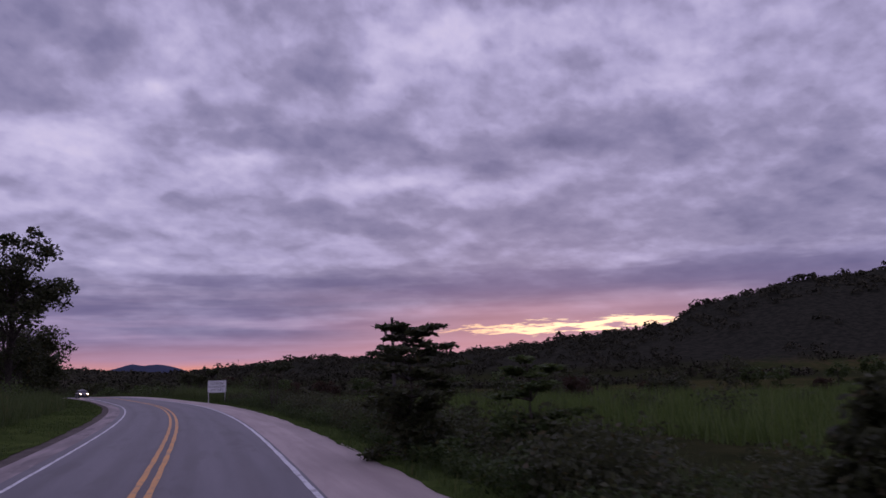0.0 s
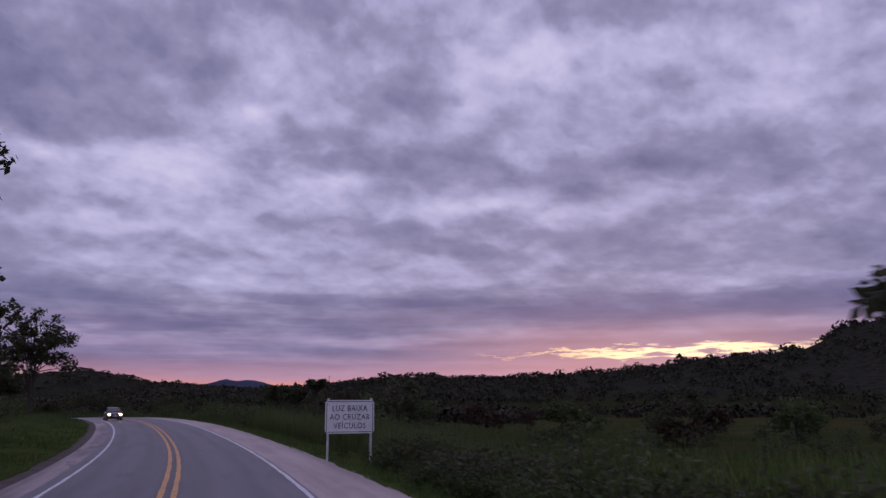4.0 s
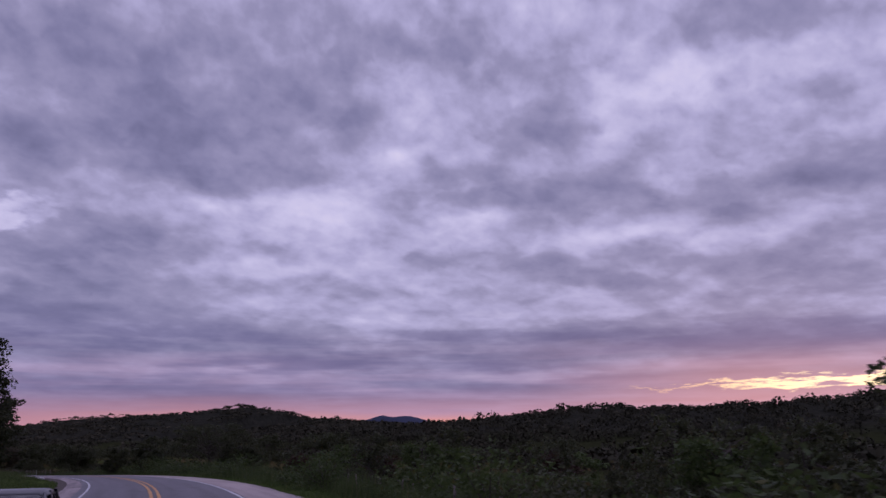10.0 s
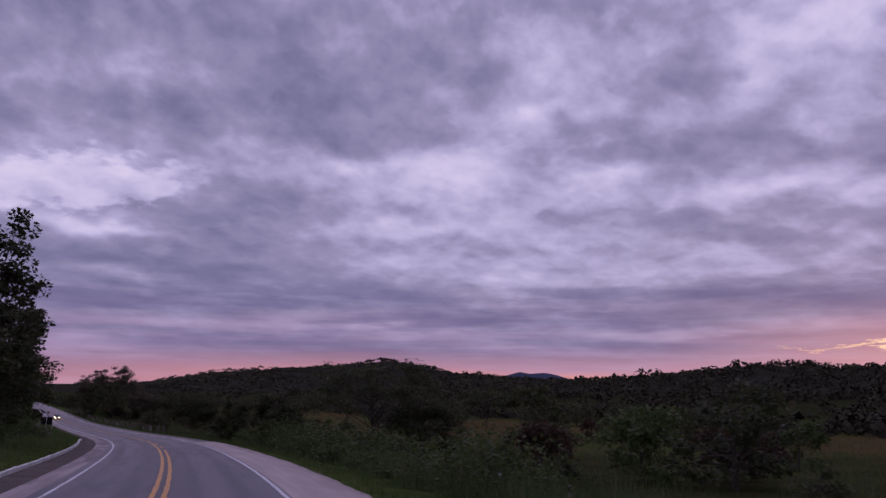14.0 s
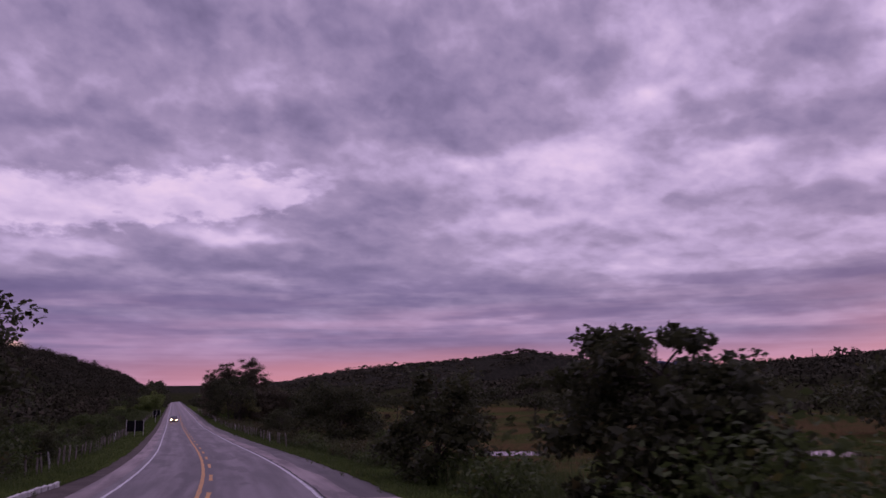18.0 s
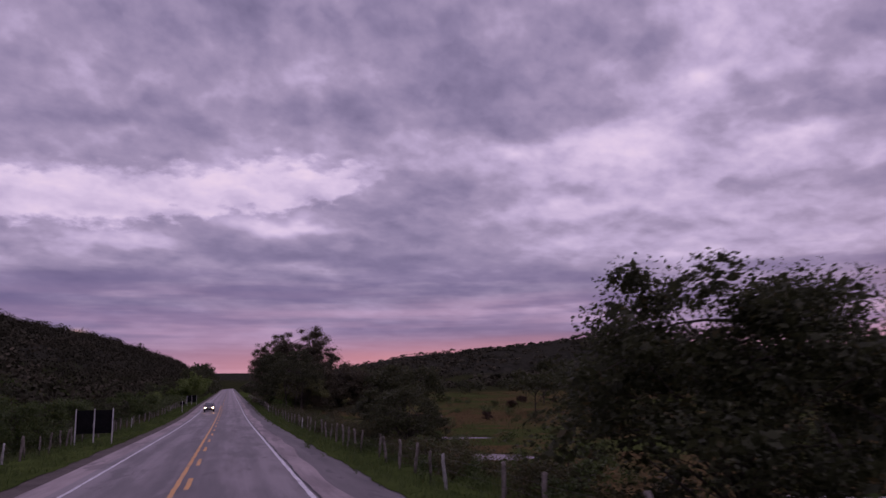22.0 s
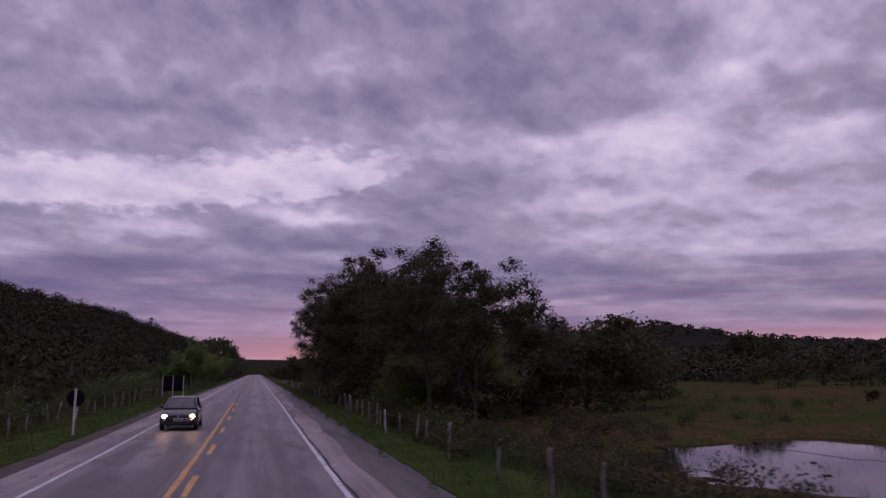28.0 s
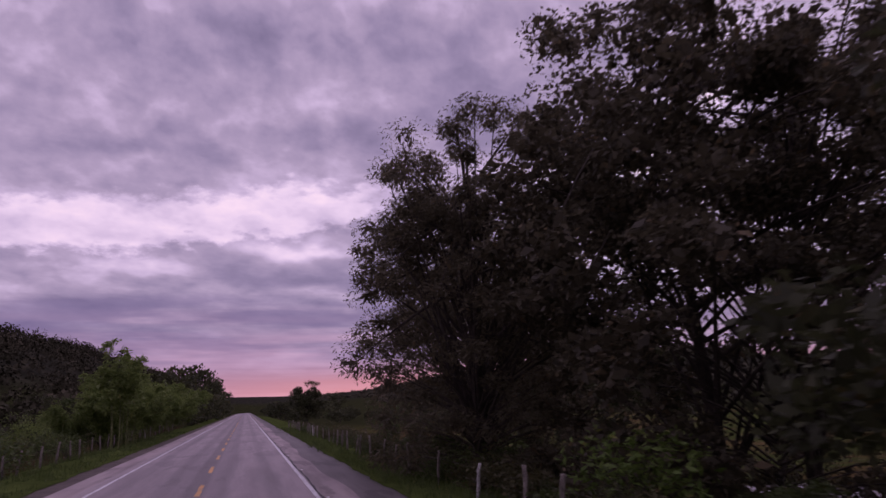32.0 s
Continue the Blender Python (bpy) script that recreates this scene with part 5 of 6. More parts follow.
put(shrub("fence_bush", "bright green bush hanging over the fence", 27, 3.2, 2.2, 1500, 0.24, LEAF_FRESH, aspect=0.3, droop=0.3), 513, 11.5)
put(shrub("fence_bush", "bright green bush under the great tree", 28, 2.4, 1.6, 1000, 0.24, LEAF_FRESH, aspect=0.35), 541, 10.5)

# repeated trees of scrub and pasture
r = random.Random(40)
def far_kind(name, label, seed, h, rad, bare, mat, group, **more):
    """The same trees with fewer, larger sprays, for where the road never comes near."""
    return tree(name, label, seed, h, rad, bare, 14, 1250, 0.42, mat, group, twig=True, clump=0.34, **more)


near_kinds = [
    tree("pasture_tree", "low spreading pasture tree with a dark crown", 50, 5.0, 3.6, 0.3, 22, 2000, 0.34, LEAF_DARK, "scattered pasture trees", clump=0.32, low=0.05),
    tree("pasture_tree", "umbrella-shaped pasture tree with a flat dark crown", 51, 4.6, 3.9, 0.9, 22, 2200, 0.38, LEAF_DARK, "scattered pasture trees", flat=0.35, clump=0.28, low=0.35),
    tree("scrub_tree", "ragged scrub tree with mid-green leaves", 52, 5.6, 2.9, 0.2, 30, 4200, 0.21, LEAF_MID, "scrub trees", clump=0.32, low=0.02),
    tree("scrub_tree", "dense dark scrub tree with a round crown", 53, 6.4, 3.6, 0.1, 32, 4600, 0.24, LEAF_DARK, "scrub trees", clump=0.32, low=0.0),
    tree("scrub_tree", "reddish-leaved ragged scrub tree in the grass", 54, 5.0, 2.8, 0.3, 26, 3600, 0.22, LEAF_RUST, "scrub trees", clump=0.32, low=0.02),
]
far_kinds = [
    far_kind("pasture_tree", "low spreading pasture tree with a dark crown", 90, 5.0, 3.6, 0.3, LEAF_DARK, "scattered pasture trees", low=0.05),
    far_kind("pasture_tree", "umbrella-shaped pasture tree with a flat dark crown", 91, 4.6, 3.9, 0.9, LEAF_DARK, "scattered pasture trees", flat=0.35, low=0.35),
    far_kind("scrub_tree", "ragged scrub tree with mid-green leaves", 92, 5.6, 2.9, 0.2, LEAF_MID, "scrub trees", low=0.02),
    far_kind("scrub_tree", "dense dark scrub tree with a round crown", 93, 6.4, 3.6, 0.1, LEAF_DARK, "scrub trees", low=0.0),
    far_kind("scrub_tree", "reddish-leaved ragged scrub tree in the grass", 94, 5.0, 2.8, 0.3, LEAF_RUST, "scrub trees", low=0.02),
]
kinds = near_kinds + far_kinds
used = [False]*len(kinds)


def grow(k, s, o, scale=1.0, tall=None):
    m = stand(s, o, r.uniform(0, 360), scale, 0.0, tall or scale*r.uniform(0.85, 1.2))
    if abs(o) > 21 or s > 640:
        k += 5
    if used[k]:
        return copy_thing(kinds[k], m)
    used[k] = True
    kinds[k].matrix_basis = m
    return kinds[k]


# pasture trees out in the field
for k, s, o, sc in ((1, 507, 71, 1.5), (0, 516, 104, 1.2), (1, 470, 48, 0.75), (0, 508, 116, 1.3), (0, 589, 95, 1.2), (0, 440, 80, 1.2), (0, 546, 90, 1.4), (0, 564, 130, 1.3), (0, 483, 112, 1.2), (1, 498, 60, 0.8), (0, 615, 124, 2.0), (0, 615, 170, 1.4), (0, 660, 108, 1.3), (0, 452, 19, 0.6), (1, 486, 113, 1.2), (0, 585, 112, 0.8),
                    (0, 430, 96, 1.1), (1, 385, 84, 1.0), (0, 350, 78, 1.2), (1, 420, 62, 0.7), (0, 540, 128, 1.4), (1, 470, 130, 1.3), (0, 410, 128, 1.4),
                    (1, 620, 110, 1.2), (0, 640, 85, 1.2), (0, 365, 110, 1.1), (1, 330, 60, 0.9), (0, 318, 88, 1.1), (1, 590, 135, 1.3)):
    grow(k, s, o, sc)
# scrub on the outside of the curve
for i in range(64):
    s = 95 + i*3.7 + r.uniform(-2, 2)
    o = r.choice((22, 28, 36, 46, 58, 74)) + r.uniform(-4, 6)
    if s > 284:
        o += 48
    if s < 145:
        o += 24
    grow(r.choice((2, 3, 3, 2, 4, 0)), s, o, r.uniform(0.65, 1.0))
for s, o, sc in ((152, 16, 0.5), (157, 13.5, 0.42), (163, 15, 0.5), (172, 16, 0.7), (178, 18, 0.62), (218, 16, 0.5), (233, 19, 0.55), (247, 17, 0.6), (262, 20, 0.6), (268, 15, 0.5), (271, 13.5, 0.6), (274, 11.6, 0.42), (279.5, 12, 0.55), (50, 17, 0.6), (84, 15, 0.5)):
    grow(3, s, o, sc)
for i in range(15):
    grow(r.choice((2, 3)), 30 + i*9 + r.uniform(-3, 3), 128 + r.uniform(-6, 14), r.uniform(0.8, 1.2))
# woods on the left of the curve and of the straight
for i in range(26):
    grow(r.choice((2, 3, 3)), 122 + i*7.0 + r.uniform(-3, 3), -r.uniform(17, 32), r.uniform(0.8, 1.25))
for i in range(46):
    s = 322 + i*6.4 + r.uniform(-2, 2)
    far_ = r.random() < 0.5
    if s > 515:
        grow(r.choice((2, 3)), s, -r.uniform(13, 40), r.uniform(0.3, 0.45))
        continue
    grow(r.choice((2, 3, 3, 0)), s, -(r.uniform(22, 40) if far_ else r.uniform(11.5, 20)), r.uniform(0.6, 0.95) if not far_ else r.uniform(0.8, 1.2))
for i in range(44):
    grow(r.choice((2, 2, 3)), 334 + i*3.9 + r.uniform(-1.5, 1.5), -r.uniform(11, 18), r.uniform(0.5, 0.85))
for s, o, sc in ((404, -12, 0.8), (409, -14.5, 1.0), (414, -12, 0.85), (420, -15, 1.1), (426, -13, 0.9), (433, -16, 1.0), (441, -13.5, 0.8), (366, -13, 0.8), (374, -15, 1.0), (352, -14, 0.9), (340, -12.5, 0.8)):
    grow(2, s, o, sc)
for i in range(18):
    grow(r.choice((2, 3)), 426 + i*3.6 + r.uniform(-1, 1), -r.uniform(11, 15), r.uniform(0.75, 1.1))
# trees lining the far part of the straight, on both sides
for s, o, sc in ((690, -14, 1.4), (704, -12.5, 1.6), (722, -13, 1.7), (742, -12, 1.9), (765, -11.5, 2.0), (790, -11, 2.0), (820, -11.5, 2.1), (860, -11, 2.0), (905, -12, 2.1), (960, -11.5, 2.2)):
    grow(3, s, o, sc, sc*1.35)
for i in range(44):
    s = 612 + i*14 + r.uniform(-4, 4)
    grow(r.choice((2, 3, 0)), s, r.uniform(24, 44) if s < 800 else r.uniform(13, 34), r.uniform(0.5, 0.8) if s < 800 else r.uniform(0.9, 1.4))
    grow(r.choice((2, 3, 3)), s + 20, -r.uniform(10.5, 30), r.uniform(0.9, 1.3))
for i in range(30):
    grow(r.choice((2, 3, 3, 0)), 148 + i*1.4 + r.uniform(-1, 1), r.uniform(14, 26), r.uniform(0.5, 0.72))
# between the big trees and the fence on the right
for s, o, sc in ((590, 22, 1.1), (420, 13.5, 0.35), (431, 17, 0.4), (405, 16, 0.42), (338, 14, 0.72), (325, 13, 0.45), (345, 17, 0.7), (380, 18, 0.45)):
    grow(2, s, o, sc)

# thicket under and round the big trees, along the fence
for i in range(18):
    grow(r.choice((2, 2, 3)), 530 + i*3.2 + r.uniform(-1, 1), r.uniform(10.8, 15), r.uniform(0.3, 0.5))
for i in range(26):
    grow(r.choice((2, 3, 4)), 398 + i*5.2, r.uniform(34, 60) + (14 if i > 12 else 0), r.uniform(0.25, 0.45))

for k, ob in enumerate(kinds):
    if not used[k]:
        for child in list(ob.children):
            bpy.data.objects.remove(child)
        bpy.data.objects.remove(ob)

# bushes along both verges
bushes = [
    shrub("verge_bush", "leafy green bush on the verge", 60, 1.5, 1.3, 1400, 0.12, LEAF_MID, "verge bushes"),
    shrub("verge_bush", "dark low bush on the verge", 61, 1.2, 1.1, 1200, 0.11, LEAF_DARK, "verge bushes"),
    shrub("verge_bush", "broad-leaved weed clump on the verge", 62, 1.1, 1.2, 900, 0.17, LEAF_MID, "verge bushes"),
]
bush_used = [False]*3


def weed_mass(name, label, places, share=2, mat=None):
    """Low weeds too many to count, as one object shaped from the bushes' leaves."""
    Vs, Fs, m = [], [], 0
    for s, o, scale in places:
        src = bushes[r.choice((0, 1, 2, 2))].children[1].data
        co = np.empty(len(src.vertices)*3, np.float32)
        src.vertices.foreach_get("co", co)
        co = co.reshape(-1, 3)
        co = co[:len(co)//(4*share)*4]
        x, y, _ = on_road(s, o)
        c = r.uniform(0, 6.283)
        turn_ = np.array([[math.cos(c), math.sin(c), 0], [-math.sin(c), math.cos(c), 0], [0, 0, 1]])*scale
        Vs.append(co @ turn_ + np.array([float(x), float(y), float(land([x], [y])[0]) - 0.04]))
        Fs.append(np.arange(len(co)).reshape(-1, 4) + m)
        m += len(co)
    return tagged(new(name, npmesh(name, np.concatenate(Vs), np.concatenate(Fs), [mat or LEAF_MID])), label, "weeds", kind="stuff")


def bush(k, s, o, scale):
    m = stand(s, o, r.uniform(0, 360), scale, 0.05, scale*r.uniform(0.8, 1.25))
    if bush_used[k]:
        return copy_thing(bushes[k], m)
    bush_used[k] = True
    bushes[k].matrix_basis = m
    return bushes[k]


for i in range(42):
    s = 6 + i*2.1 + r.uniform(-0.8, 0.8)
    bush(r.choice((0, 1, 2, 2)), s, r.uniform(8.4, 13), r.uniform(0.7, 1.1) if s < 15 else r.uniform(1.1, 1.8) if s < 40 else r.uniform(0.7, 1.15))
weed_mass("bank_scrub", "dark broad-leaved shrubs and weeds on the bank below the shoulder", [(12 + i*0.46 + r.uniform(-1, 1), 8.0 + 6.5*r.random()**1.3, r.uniform(0.6, 1.25)) for i in range(190)], 2, LEAF_DARK)
weed_mass("bank_scrub", "dark tangled scrub below the tall roadside trees", [(150 + i*0.5 + r.uniform(-1, 1), r.uniform(10.8, 19), r.uniform(0.9, 1.7)) for i in range(76)], 2, LEAF_DARK)
weed_mass("bank_weeds", "large-leaved green weeds along the pale shoulder", [(12 + i*0.7 + r.uniform(-1, 1), 7.3 + 3.5*r.random(), r.uniform(0.45, 0.85)) for i in range(125)], 2, LEAF_MID)
weed_mass("meadow_scrub", "low dark scrub scattered in the green field", [(46 + i*2.2 + r.uniform(-2, 2), r.uniform(24, 64), r.uniform(0.9, 1.7)) for i in range(46)], 4, LEAF_DARK)
weed_mass("verge_weeds", "knee-high leafy weeds along the shoulder", [(9 + i*0.95 + r.uniform(-0.6, 0.6), r.uniform(6.9, 9.6), r.uniform(0.3, 0.65)) for i in range(104)])
for name, s0, s1, o0, o1, n_ in (("edge_weeds", 300, 640, 5.5, 8.2, 330), ("edge_weeds", 300, 640, -8.4, -5.3, 330), ("edge_weeds", 100, 300, 6.5, 9.0, 170), ("edge_weeds", 0, 300, -9.0, -6.0, 200)):
    weed_mass(name, "ragged low green weeds at the edge of the road", [(r.uniform(s0, s1), o0 + (o1 - o0)*r.random(), r.uniform(0.12, 0.32)) for i in range(n_)], 6, BLADE)
for i in range(26):
    bush(r.choice((0, 2, 2)), 252 + i*2.7 + r.uniform(-1, 1), r.uniform(8.6, 11.5), r.uniform(0.8, 1.5))
for i in range(22):
    bush(r.choice((0, 1, 2)), 146 + i*4.8 + r.uniform(-2, 2), r.uniform(8.8, 12), r.uniform(0.6, 1.2))
weed_mass("fence_weeds", "tangled dark weeds along the wire fence",
          [p for p in ((318 + i*0.62 + r.uniform(-1, 1), r.uniform(8.6, 14.5), r.uniform(0.5, 0.95)) for i in range(520)) if pond_depth(np.array(p[0]), np.array(p[1])) < -0.4], 2, LEAF_OLIVE)
weed_mass("fence_weeds", "tangled green weeds along the wire fence",
          [p for p in ((318 + i*1.5 + r.uniform(-1, 1), r.uniform(8.2, 12.5), r.uniform(0.4, 0.75)) for i in range(215)) if pond_depth(np.array(p[0]), np.array(p[1])) < -0.4], 2, LEAF_MID)
weed_mass("thicket_weeds", "rank dark weeds under the great trees", [p for p in ((472 + i*0.62 + r.uniform(-1, 1), r.uniform(11, 27), r.uniform(0.45, 0.9)) for i in range(165)) if pond_depth(np.array(p[0]), np.array(p[1])) < -0.4], 2, LEAF_OLIVE)
weed_mass("field_weeds", "low weeds and small bushes in the wet pasture",
          [p for p in ((322 + i*1.25 + r.uniform(-1, 1), r.uniform(13, 60), r.uniform(0.4, 0.9)) for i in range(190)) if pond_depth(np.array(p[0]), np.array(p[1])) < -0.4 and not sight(np.array(p[0]), np.array(p[1]))])
for i in range(46):
    bush(r.choice((0, 1, 2)), 112 + i*4.3 + r.uniform(-2, 2), r.uniform(10.5, 19), r.uniform(0.7, 1.5))
for i in range(38):
    s, o = 312 + i*7.6 + r.uniform(-2, 2), r.uniform(9.5, 13.5)
    if pond_depth(np.array(s), np.array(o)) < -0.4 and not sight(np.array(s), np.array(o)):
        bush(r.choice((0, 1, 2)), s, o, r.uniform(0.6, 1.2))
for i in range(30):
    bush(r.choice((0, 1)), 10 + i*9.5 + r.uniform(-3, 3), -r.uniform(11, 15), r.uniform(0.8, 1.5))
for i in range(60):
    bush(r.choice((0, 1, 0)), 316 + i*5.0 + r.uniform(-2, 2), -r.uniform(9.8, 14), r.uniform(0.7, 1.5))


# bamboo beside the straight
CULM = two_tone("bamboo_culm", (0.06, 0.08, 0.02), (0.14, 0.15, 0.05), 3.0, 0.5)


def bamboo(seed, culms, low_h, high_h, arch, bare_, label):
    """Culms that rise together and arch over at their heads, with hanging plumes of narrow leaves."""
    rb, rs_ = random.Random(seed), np.random.RandomState(seed)
    ob = thing("bamboo_clump", label, "bamboo", "roadside bamboo")
    C = []
    for i in range(culms):
        c, h, k = 2.39996*i + rb.uniform(-0.4, 0.4), rb.uniform(low_h, high_h), arch*rb.uniform(0.45, 1.2)
        b = 0.7*math.sqrt(rb.random())
        pts = []
        for j in range(11):
            u = j/10
            d, z = b + h*k*u**2.6, h*(u - 0.26*(k/0.4)*u**6)
            pts.append(((d*math.cos(c), d*math.sin(c), z - 0.1), 0.04*(1 - 0.85*u)))
            if u > bare_:
                n = int(20 + 56*u)
                wide_ = 0.16 + 0.50*u*(1.15 - u)*2
                tufts_ = np.array(pts[-1][0]) + rs_.normal(size=(n//7, 3))*np.array([wide_, wide_, 0.30]) - np.array([0, 0, 0.12])
                C.append(np.repeat(tufts_, 8, 0) + rs_.normal(size=(8*len(tufts_), 3))*np.array([0.13, 0.13, 0.10]))
        V, F = tubes([pts], 5)
        part("culm", npmesh("culm", V, F, [CULM], smooth=True), ob, "thin arching green culm")
    C = np.concatenate(C)
    C[:, 2] = np.maximum(C[:, 2], 0.15)
    V, F = leaf_quads(C, 0.44, rs_, 0.24, 0.6)
    part("foliage", npmesh("foliage", V, F, [LEAF_BAMBOO]), ob)
    return ob


spire = bamboo(70, 9, 6.2, 8.7, 0.14, 0.45, "tall narrow bamboo clump with a tufted head over the fence")
spire.matrix_basis = stand(594.5, -7.9)
clump_ = bamboo(71, 18, 4.2, 7.8, 0.46, 0.28, "feathery green bamboo clump arching over the fence")
clump_.matrix_basis = stand(604, -10.0)
for s, o, sc in ((607, -13.4, 0.72), (612, -9.6, 0.92), (620, -10.6, 1.0), (629, -9.4, 0.96), (638, -11, 1.06), (648, -9.8, 1.0), (659, -10.8, 1.12), (671, -10, 1.05), (684, -11, 1.2), (698, -10, 1.1), (713, -11, 1.25), (730, -10.2, 1.2), (748, -11, 1.3)):
    copy_thing(clump_, stand(s, o, r.uniform(0, 360), sc))
for s, o, sc in ((600, -7.6, 0.55), (616, -7.8, 0.6), (641, -7.9, 0.66), (667, -8.0, 0.7)):
    copy_thing(spire, stand(s, o, r.uniform(0, 360), sc*1.3, 0.0, sc))
put(shrub("field_hedge", "round light green hedge bush in the hillside field", 72, 3.4, 4.4, 5200, 0.20, LEAF_BAMBOO, category="hedge"), 632, -21)
put(shrub("field_hedge", "low dark bush at the corner of the hillside field", 73, 2.4, 2.4, 2600, 0.16, LEAF_MID, category="hedge"), 588, -15.5)

# ---------------------------------------------------------------- signs, fences, kerb, poles
def box(bm, x0, x1, y0, y1, z0, z1, bevel=0.0):
    made = bmesh.ops.create_cube(bm, size=1.0, matrix=Matrix.Translation(((x0 + x1)/2, (y0 + y1)/2, (z0 + z1)/2)) @ Matrix.Diagonal((x1 - x0, y1 - y0, z1 - z0, 1)))
    if bevel:
        edges = {e for v in made["verts"] for e in v.link_edges}
        bmesh.ops.bevel(bm, geom=list(edges), offset=bevel, segments=1, affect="EDGES")
    return bm


def boxed(name, mats, *dims, bevel=0.0):
    return to_mesh(box(bmesh.new(), *dims, bevel), name, mats)


def written(text, size, mat, name="lettering"):
    c = bpy.data.curves.new(name, "FONT")
    c.body, c.size, c.align_x, c.align_y, c.extrude, c.space_character, c.resolution_u = text, size, "CENTER", "CENTER", 0.003, 1.12, 3
    o = bpy.data.objects.new(name, c)
    scene.collection.objects.link(o)
    me = bpy.data.meshes.new_from_object(o.evaluated_get(bpy.context.evaluated_depsgraph_get()))
    bpy.data.objects.remove(o)
    bpy.data.curves.remove(c)
    me.materials.clear()
    me.materials.append(mat)
    return me


def road_pose(s, o, dz=0.0, turn=0.0):
    """A pose at the road's own height; x points to the right of the road, y along it."""
    x, y, z = on_road(s, o)
    return pose(float(x), float(y), float(z) + dz, 0, 0, math.degrees(float(np.interp(s, LINE_S, LINE_A))) + turn)


sign = thing("road_sign", "white rectangular road sign with black lettering on two posts", "road sign", m=road_pose(102.6, 7.0, -0.19, -4) @ Matrix.Diagonal((0.98, 1, 1, 1)))
rounded = bmesh.new()
box(rounded, -1.06, 1.06, 0.0, 0.025, 1.28, 2.66)
bmesh.ops.bevel(rounded, geom=[e for e in rounded.edges if abs(e.verts[0].co.y - e.verts[1].co.y) > 0.01], offset=0.07, segments=4, affect="EDGES")
panel = part("panel", to_mesh(rounded, "panel", [SIGN_FACE]), sign)
for name, dims in (("border_top", (-0.98, 0.98, -0.004, 0.0, 2.585, 2.61)), ("border_bottom", (-0.98, 0.98, -0.004, 0.0, 1.33, 1.355)), ("border_left", (-1.01, -0.985, -0.004, 0.0, 1.36, 2.58)), ("border_right", (0.985, 1.01, -0.004, 0.0, 1.36, 2.58))):
    part("border", boxed(name, [BLACK], *dims), panel, "thin black border")
for k, line in enumerate((("LUZ", "BAIXA"), ("AO", "CRUZAR"), ("VEÍCULOS",))):
    words = [written(text, 0.335, BLACK) for text in line]
    spans = [(min(v.co.x for v in me.vertices)*0.84, max(v.co.x for v in me.vertices)*0.84) for me in words]
    at_x = -(sum(b - a for a, b in spans) + 0.13*(len(words) - 1))/2
    for me, (a, b) in zip(words, spans):
        part("lettering", me, panel, "black capital letters", Matrix.Translation((at_x - a, -0.006, 2.31 - 0.36*k)) @ pose(0, 0, 0, 90, 0, 0) @ Matrix.Diagonal((0.84, 1, 1, 1)))
        at_x += b - a + 0.13
for x in (-0.93, 0.93):
    leg = part("post", boxed("post", [WHITE_PAINT], x - 0.045, x + 0.045, 0.027, 0.117, -0.6, 2.74, bevel=0.008), sign, "white painted square post")
    for z in (1.45, 2.45):
        part("bolt", boxed("bolt", [STEEL], x - 0.015, x + 0.015, -0.010, -0.001, z, z + 0.03), panel, "steel bolt head")


def sign_back(s, o, width, posts, turn=0.0):
    """A curve marker seen from behind: black panels on white posts."""
    ob = thing("marker_sign", "dark back of a roadside marker sign on white posts", "road sign", "roadside marker signs", road_pose(s, o, -0.3, turn))
    for k in range(posts):
        x = -width/2 + width*k/(posts - 1)
        part("post", boxed("post", [WHITE_PAINT], x - 0.035, x + 0.035, -0.08, -0.01, -0.5, 2.52, bevel=0.01), ob, "white painted post")
    for k in range(posts - 1):
        x0, x1 = -width/2 + width*k/(posts - 1) + 0.03, -width/2 + width*(k + 1)/(posts - 1) - 0.03
        p = part("panel", boxed("panel", [SIGN_BACK], x0, x1, 0.0, 0.02, 0.92, 2.42, bevel=0.004), ob, "black sheet metal panel")
        for z in (1.2, 2.05):
            part("rail", boxed("rail", [SIGN_BACK], x0 + 0.02, x1 - 0.02, -0.03, -0.001, z, z + 0.05), p)
    return ob


sign_back(404.2, -7.1, 2.25, 3)
sign_back(542.5, -6.5, 2.0, 3)
disc = thing("round_sign", "dark back of a round road sign on a white post", "road sign", m=road_pose(490.8, -5.9, -0.45) @ Matrix.Diagonal((0.87, 0.87, 0.87, 1)))
part("post", boxed("post", [WHITE_PAINT], -0.05, 0.05, -0.10, -0.01, -0.5, 2.75, bevel=0.01), disc, "white painted post")
dbm = bmesh.new()
bmesh.ops.create_cone(dbm, cap_ends=True, segments=28, radius1=0.42, radius2=0.42, depth=0.02, matrix=Matrix.Translation((0, 0.01, 2.28)) @ pose(0, 0, 0, 90, 0, 0))
part("plate", to_mesh(dbm, "plate", [SIGN_BACK]), disc, "black round sheet metal plate")


def post_mesh(seed, white):
    rp = random.Random(seed)
    h, w = rp.uniform(1.0, 1.35), rp.uniform(0.045, 0.075)
    bend = rp.uniform(-0.04, 0.04)
    V, F = tubes([[((0, 0, -0.5), w*1.05), ((bend, 0.01, h*0.4), w), ((bend*0.4, -0.02, h*0.8), w*0.92), ((0.01, 0, h), w*0.85), ((0.01, 0, h + 0.02), w*0.4)]], 7)
    return npmesh("post", V, F, [POST_WHITE if white else POST_WOOD], smooth=True)


POSTS = [post_mesh(80 + k, k == 5) for k in range(6)]


